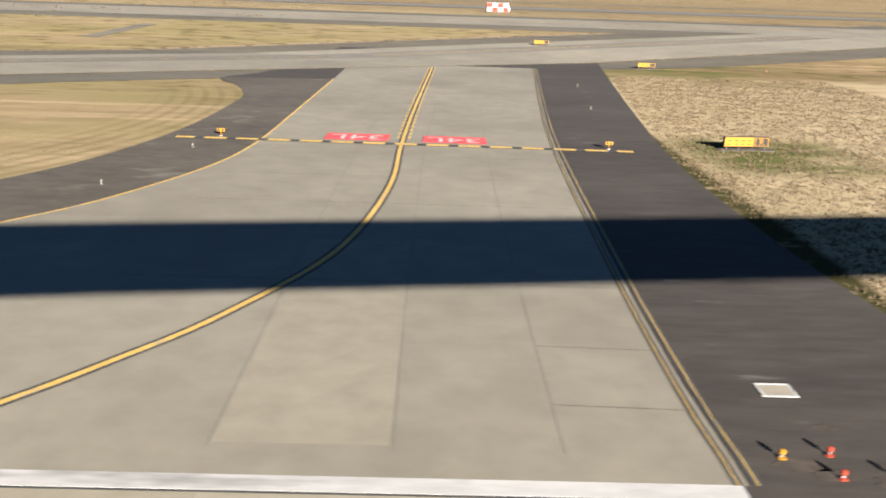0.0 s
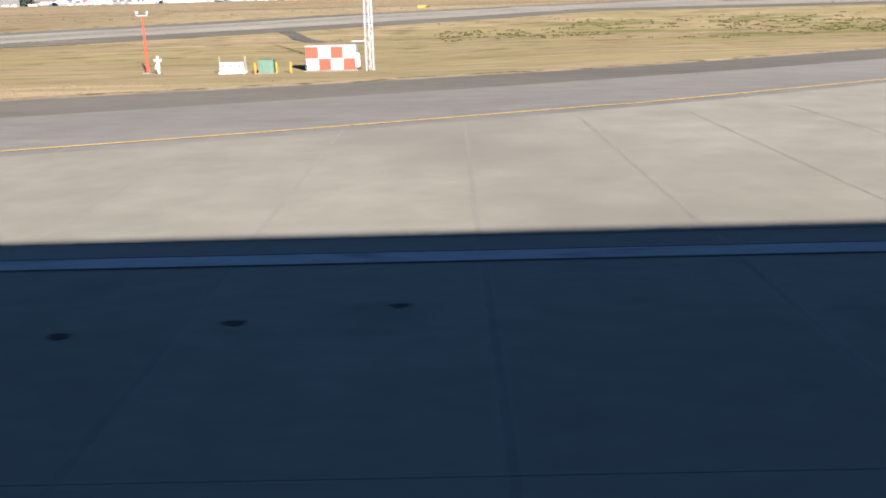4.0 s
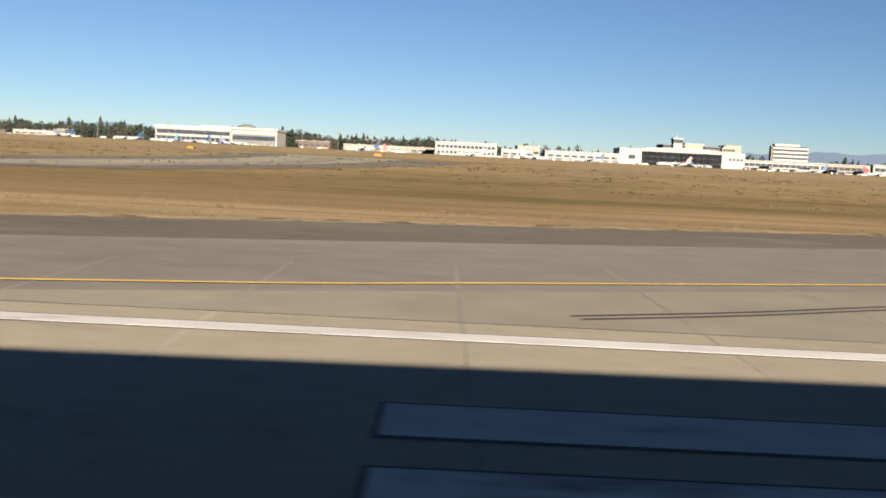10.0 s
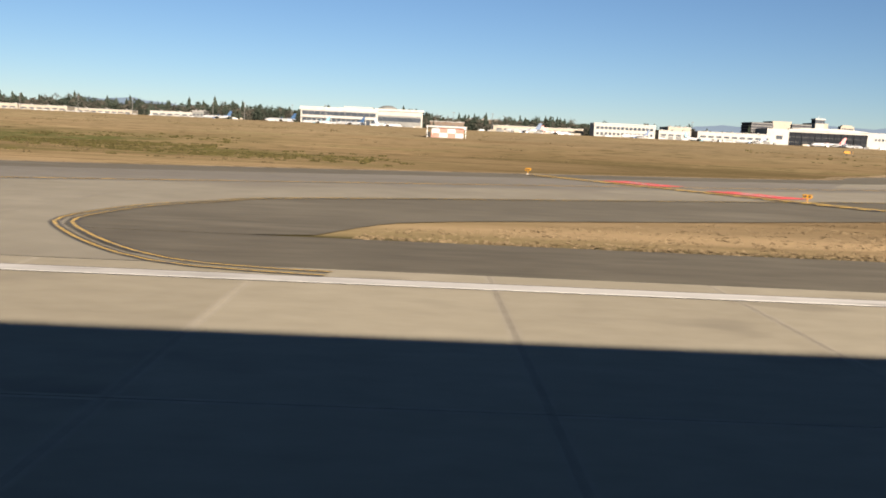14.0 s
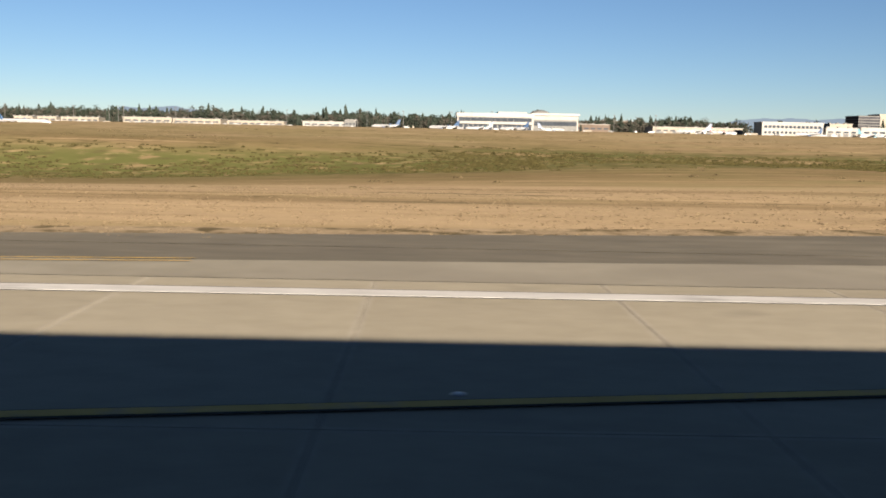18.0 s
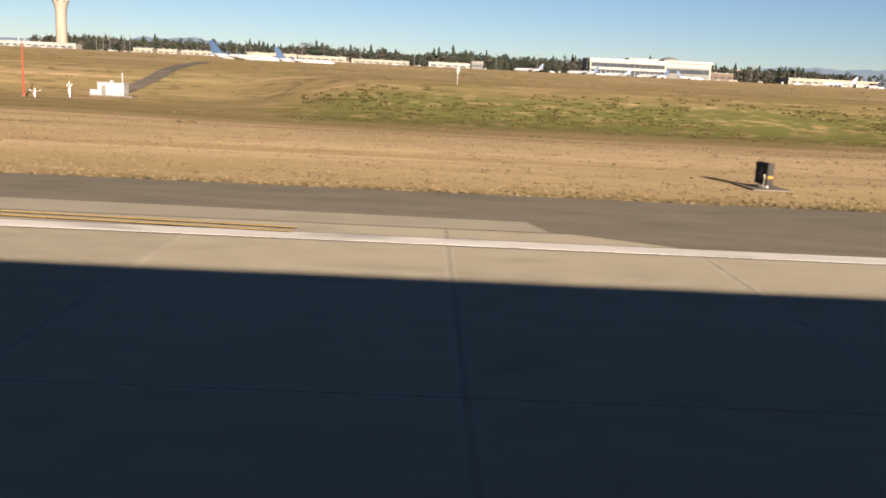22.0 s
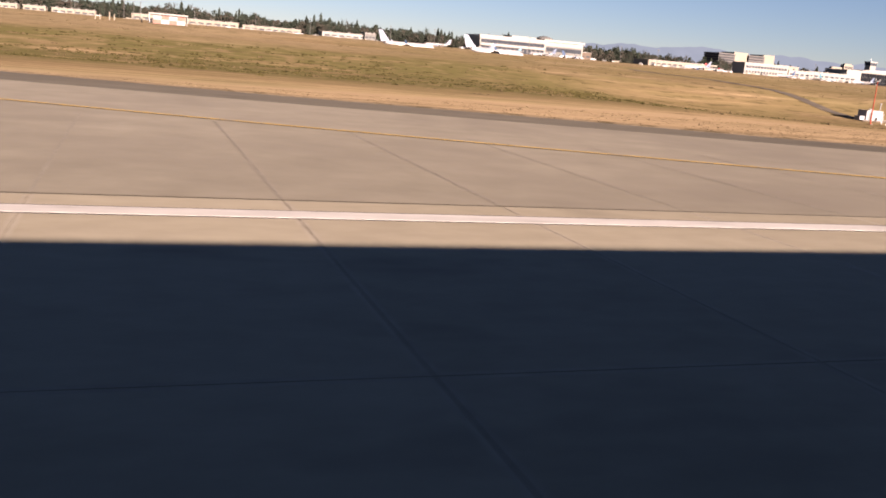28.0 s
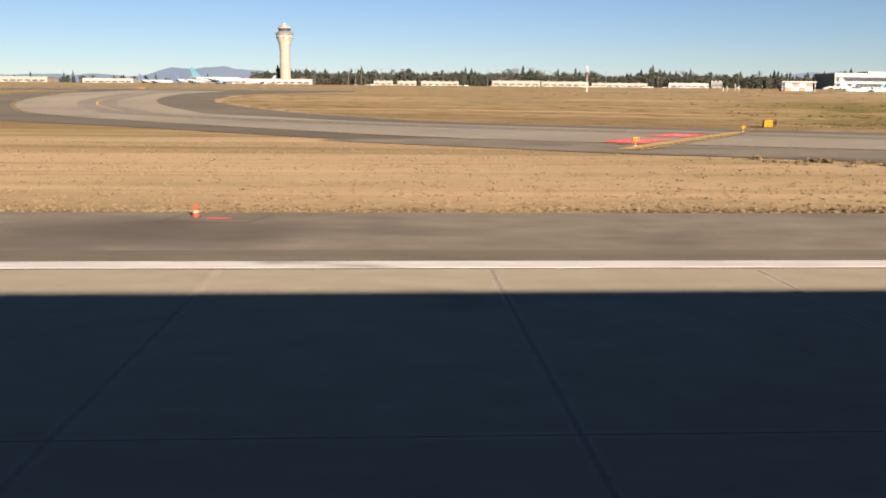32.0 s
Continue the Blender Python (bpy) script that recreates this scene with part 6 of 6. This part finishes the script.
# ---------------------------------------------------------------- woods and hills
def woods():
    """The far belt of conifers with a few bare broadleaf crowns: uneven tiers of drooping boughs on trunks."""
    rng = random.Random(11)
    verts, faces = [], []
    bare_v, bare_f = [], []
    def conifer(x, y, z, h, w):
        i = len(verts)
        for a in range(3):
            verts.append((x + 0.5 * math.cos(a * 2.1), y + 0.5 * math.sin(a * 2.1), z))
        verts.append((x, y, z + h * 0.97))
        faces.extend([(i, i + 1, i + 3), (i + 1, i + 2, i + 3), (i + 2, i, i + 3)])
        tiers = rng.randint(7, 9)
        lean = rng.uniform(-0.02, 0.02) * h
        for t in range(tiers):
            f = t / tiers
            zz = z + h * (0.08 + 0.84 * f)
            rr = w * (1 - f * 0.94) ** 0.8 * rng.uniform(0.7, 1.2)
            n = rng.randint(5, 7)
            turn = rng.uniform(0, 6.28)
            k = len(verts)
            verts.append((x + lean * f + rng.uniform(-0.3, 0.3), y, min(zz + h * 0.19, z + h)))
            for j in range(n * 2):
                a = turn + math.pi * j / n
                r = rr * (rng.uniform(0.7, 1.25) if j % 2 == 0 else rng.uniform(0.35, 0.6))
                verts.append((x + lean * f + r * math.cos(a), y + r * math.sin(a), zz - (rr * rng.uniform(0.15, 0.5) if j % 2 == 0 else -0.15 * rr)))
            for j in range(n * 2):
                faces.append((k, k + 1 + j, k + 1 + (j + 1) % (n * 2)))
    def clumps(vs, fs, x, y, z, h, w, count, size):
        """A round crown of many small leafy or twiggy clumps."""
        for c in range(count):
            a, b = rng.uniform(0, 6.28), rng.uniform(-0.9, 1.5)
            r = w * rng.uniform(0.35, 1.0)
            p = Vector((x + r * math.cos(a) * math.cos(b), y + r * math.sin(a) * math.cos(b), z + h * 0.55 + h * 0.43 * math.sin(b) * rng.uniform(0.6, 1.0)))
            i = len(vs)
            for e in range(3):
                vs.append(p + Vector((rng.uniform(-1, 1), rng.uniform(-0.6, 0.6), rng.uniform(-0.8, 0.9))) * size)
            fs.append((i, i + 1, i + 2))
        i = len(vs)
        vs.extend([(x - 0.35, y, z), (x + 0.35, y, z), (x, y, z + h * 0.8)])
        fs.append((i, i + 1, i + 2))
    x = -3400.0
    while x < 420:
        x += rng.uniform(0.4, 1.2)
        sparse = 0.93 if x < -1850 else 0.78 if x > -560 else 0.0
        gap = noise.noise(Vector((x * 0.02, 5.0, 0)))
        if rng.random() < sparse or gap < -0.42 and rng.random() < 0.6:
            continue
        y = rng.uniform(1440, 1600)
        lump = 0.92 + 0.3 * noise.noise(Vector((x * 0.013, 0, 0))) + 0.12 * noise.noise(Vector((x * 0.06, 3, 0)))
        h = (rng.uniform(26, 34) if rng.random() < 0.8 else rng.uniform(33, 42)) * lump * (0.62 if x < -1850 else 1.0)
        kind = rng.random()
        if kind < 0.3:
            conifer(x, y, rise(y), h * rng.uniform(0.8, 1.0), h * rng.uniform(0.22, 0.34))
        elif kind < 0.8:
            clumps(verts, faces, x, y, rise(y), h * rng.uniform(0.72, 0.86), h * rng.uniform(0.22, 0.34), 120, 2.4)
        else:
            clumps(bare_v, bare_f, x, y, rise(y), h * 0.8, h * 0.3, 170, 1.4)
    # undergrowth in front of the belt and small trees between the halls
    for i in range(1400):
        x = rng.uniform(-1860, -560)
        clumps(*((verts, faces) if rng.random() < 0.55 else (bare_v, bare_f)), x, rng.uniform(1420, 1455), rise(1440), rng.uniform(12, 24), rng.uniform(5, 9), 50, 2.1)
    for x, y, h in ((-1258, 1330, 22), (-1254, 1335, 18), (-1330, 1340, 17), (-1150, 1345, 20), (-1143, 1340, 18), (-1138, 1350, 21), (-1130, 1345, 17), (-1520, 1330, 21), (-1536, 1335, 24),
                    (-1060, 1300, 22), (-1066, 1310, 19), (-860, 1320, 18), (-845, 1318, 15), (-2110, 1380, 22), (-2125, 1385, 19), (-1915, 1385, 20)):
        conifer(x, y, rise(y), h, h * 0.24)
    for name, vs, fs, mat, label in (("woods", verts, faces, NEEDLE, "far belt of dark conifers behind the airfield"), ("bare_trees", bare_v, bare_f, TWIG, "bare brown broadleaf trees among the conifers")):
        me = bpy.data.meshes.new(name)
        me.from_pydata([tuple(v) for v in vs], [], fs)
        me.materials.append(mat)
        tagged(new(name, me), label, "trees", kind="stuff")


def hills():
    """Glowing blue hills on the skyline with haze in their colour, higher to the east of the terminal and beyond the
    control tower.
    """
    for name, y, base, amp, seed, f in (("backdrop_near_hills", 5600.0, 96.0, 34.0, 3.7, 0.0022), ("backdrop_far_hills", 5800.0, 96.0, 60.0, 9.1, 0.0009)):
        bm = bmesh.new()
        prev = None
        for i in range(360):
            x = -5200 + i * 28.0
            n = noise.noise(Vector((x * f, seed, 0))) + 0.45 * noise.noise(Vector((x * f * 3.1, seed, 4))) + 0.2 * noise.noise(Vector((x * f * 7, seed, 8)))
            high = 0.75 * ease(x, -3300, -2950) * (1 - ease(x, -2450, -2150)) + 1.1 * ease(x, 500, 1000) + 0.7 * ease(x, 1500, 1900)
            z = base + amp * n + (58.0 * high if name.endswith("near_hills") else 30.0 * high)
            pair = (bm.verts.new((x, y, 0)), bm.verts.new((x, y + 60, z * 0.6)), bm.verts.new((x, y + 180, z)))
            if prev:
                for a in range(2):
                    bm.faces.new((prev[a], pair[a], pair[a + 1], prev[a + 1]))
            prev = pair
        tagged(smooth(link_mesh(name, bm, HILL_GLOW)), "blue hills on the skyline, haze put into their glowing colour", "hills", kind="structure")


woods()
hills()


# ---------------------------------------------------------------- grass along the pavement
def paved(x, y):
    """True where an exit or the entry covers the strip beside the runway shoulder."""
    for nose, s in ((-230.4, 1), (-550.2, 1), (-872.5, 1), (-1550.6, -1)):
        d = s * (x - nose)
        if s < 0:
            far = 32.6 + max(0.0, (d + 275) * 0.161) if d < -105 else 60 + (d + 105) * 0.36 if d < 0 else 97 + d * 0.58
        else:
            far = 32.6 + max(0.0, (d + 200) * 0.2) if d < -105 else 54 + (d + 105) * 0.42 if d < 0 else 96 + d * 0.58
        near = 0.0 if d < 12 else 37 + (d - 12) * 0.56
        if -272 < d < 330 and near - 1 < y < far + 1.5:
            return True
    if -80 < x < 14:
        left = -38 - max(0.0, 78 - y) * 0.55 if y < 78 else -38
        return left < x < 12
    return False


def tufts():
    """Dry grass tufts, thickest along the pavement edge."""
    rng = random.Random(21)
    verts, faces = [], []
    def tuft(x, y, h, w):
        z = land(x, y)
        for b in range(4):
            a = rng.uniform(0, 6.28)
            dx, dy = math.cos(a), math.sin(a)
            lean = rng.uniform(0.2, 0.9) * h
            i = len(verts)
            cx, cy = x + rng.uniform(-w, w), y + rng.uniform(-w, w)
            verts.extend([(cx - dy * 0.07, cy + dx * 0.07, z), (cx + dy * 0.07, cy - dx * 0.07, z), (cx + dx * lean, cy + dy * lean, z + h * rng.uniform(0.6, 1.1))])
            faces.append((i, i + 1, i + 2))
    x = 60.0
    while x > -1760:
        x -= rng.uniform(0.02, 0.16)
        y = 32.75 + abs(rng.gauss(0, 1.0)) * (0.9 if rng.random() < 0.75 else 5)
        if not paved(x, y):
            tuft(x, y, rng.uniform(0.04, 0.12), 0.3)
    for i in range(70000):
        x, y = rng.uniform(-1740, 20), 33 + rng.random() ** 1.7 * 50
        if not paved(x, y):
            tuft(x, y, rng.uniform(0.03, 0.1), 0.5)
    for i in range(24000):
        x, y = rng.uniform(12, 60), rng.uniform(24, 160)
        if x > 12.6 + max(0, y - 80) * 0.11:
            tuft(x, y, rng.uniform(0.07, 0.2), 0.4)
    # taller clumps and weeds on the grass island by the last exit
    for i in range(140):
        d = 17 + 44 * rng.random() ** 1.3
        cx, cy = -1550.6 - d, 36.8 + (d - 12) * 0.5 - 5.5 * rng.random() ** 2
        if i >= 90:
            cx, cy = rng.uniform(-1584, -1567), rng.uniform(36, 41.5)
        if not paved(cx, cy):
            tall = 0.1 + 0.3 * rng.random() ** 2
            for b in range(6):
                tuft(cx + rng.gauss(0, 0.22), cy + rng.gauss(0, 0.22), tall * rng.uniform(0.6, 1.2), 0.18)
    me = bpy.data.meshes.new("grass_tufts")
    me.from_pydata(verts, [], faces)
    me.materials.append(STRAW)
    tagged(new("grass_tufts", me), "dry straw grass tufts along the pavement edge", "grass", kind="stuff")


def clumps_of_grass():
    """Coarse clumps standing out of the rough: dark green in the swales and on the bank, brown elsewhere."""
    rng = random.Random(33)
    def clump(vs, fs, x, y):
        z = land(x, y)
        w, h = rng.uniform(0.3, 1.1), rng.uniform(0.12, 0.42)
        for b in range(4):
            a = rng.uniform(0, 6.28)
            cx, cy = x + rng.uniform(-w, w), y + rng.uniform(-0.4, 0.4)
            i = len(vs)
            vs.extend([(cx - 0.45 * w, cy + 0.2 * math.sin(a), z - 0.02), (cx + 0.45 * w, cy - 0.2 * math.sin(a), z - 0.02), (cx + 0.3 * w * math.cos(a), cy + 0.2 * math.sin(a), z + h * rng.uniform(0.6, 1.1))])
            fs.append((i, i + 1, i + 2))
    green, brown = ([], []), ([], [])
    for x0, x1, y0, y1, count in ((-1560, -1385, 108, 240, 1500), (-1270, -1040, 138, 184, 2600), (-1060, -900, 150, 220, 2400), (-262, -150, 145, 228, 500), (-990, -860, 110, 175, 900), (-760, -420, 175, 300, 700)):
        for i in range(count):
            x, y = rng.uniform(x0, x1), rng.triangular(y0, y1, (y0 + y1) / 2)
            if noise.noise(Vector((x * 0.03, y * 0.06, 2.0))) > -0.12:
                clump(*green, x, y)
    for i in range(4500):
        x, y = rng.uniform(-1900, -20), rng.uniform(70, 345)
        if x < -1600 and y < 335 or -815 < x < -600 and y > 90 or x > -345 and y < 150 or paved(x, y) or y < 96 and rng.random() < 0.7:
            continue
        if noise.noise(Vector((x * 0.02, y * 0.05, 7.0))) > 0.05:
            on_exit = any(0 < s * (x - nose) < 400 and 60 < y for nose, s in ((-230.4, 1), (-550.2, 1), (-872.5, 1)) if abs(y - 75 - 0.62 * s * (x - nose)) < 62)
            if not on_exit:
                clump(*brown, x, y)
    for name, (vs, fs), mat, label in (("green_clumps", green, TURF_GREEN, "dark green grass clumps in the damp swales"), ("rough_clumps", brown, ROUGH, "brown clumps of unmown winter grass")):
        me = bpy.data.meshes.new(name)
        me.from_pydata(vs, [], fs)
        me.materials.append(mat)
        tagged(new(name, me), label, "grass", kind="stuff")


tufts()
clumps_of_grass()
lay_slabs()

# the whole airfield at one size
for ob in list(scene.objects):
    if ob.parent is None and ob.type in {"MESH", "EMPTY", "FONT"}:
        ob.matrix_basis = Matrix.Scale(SIZE, 4) @ ob.matrix_basis
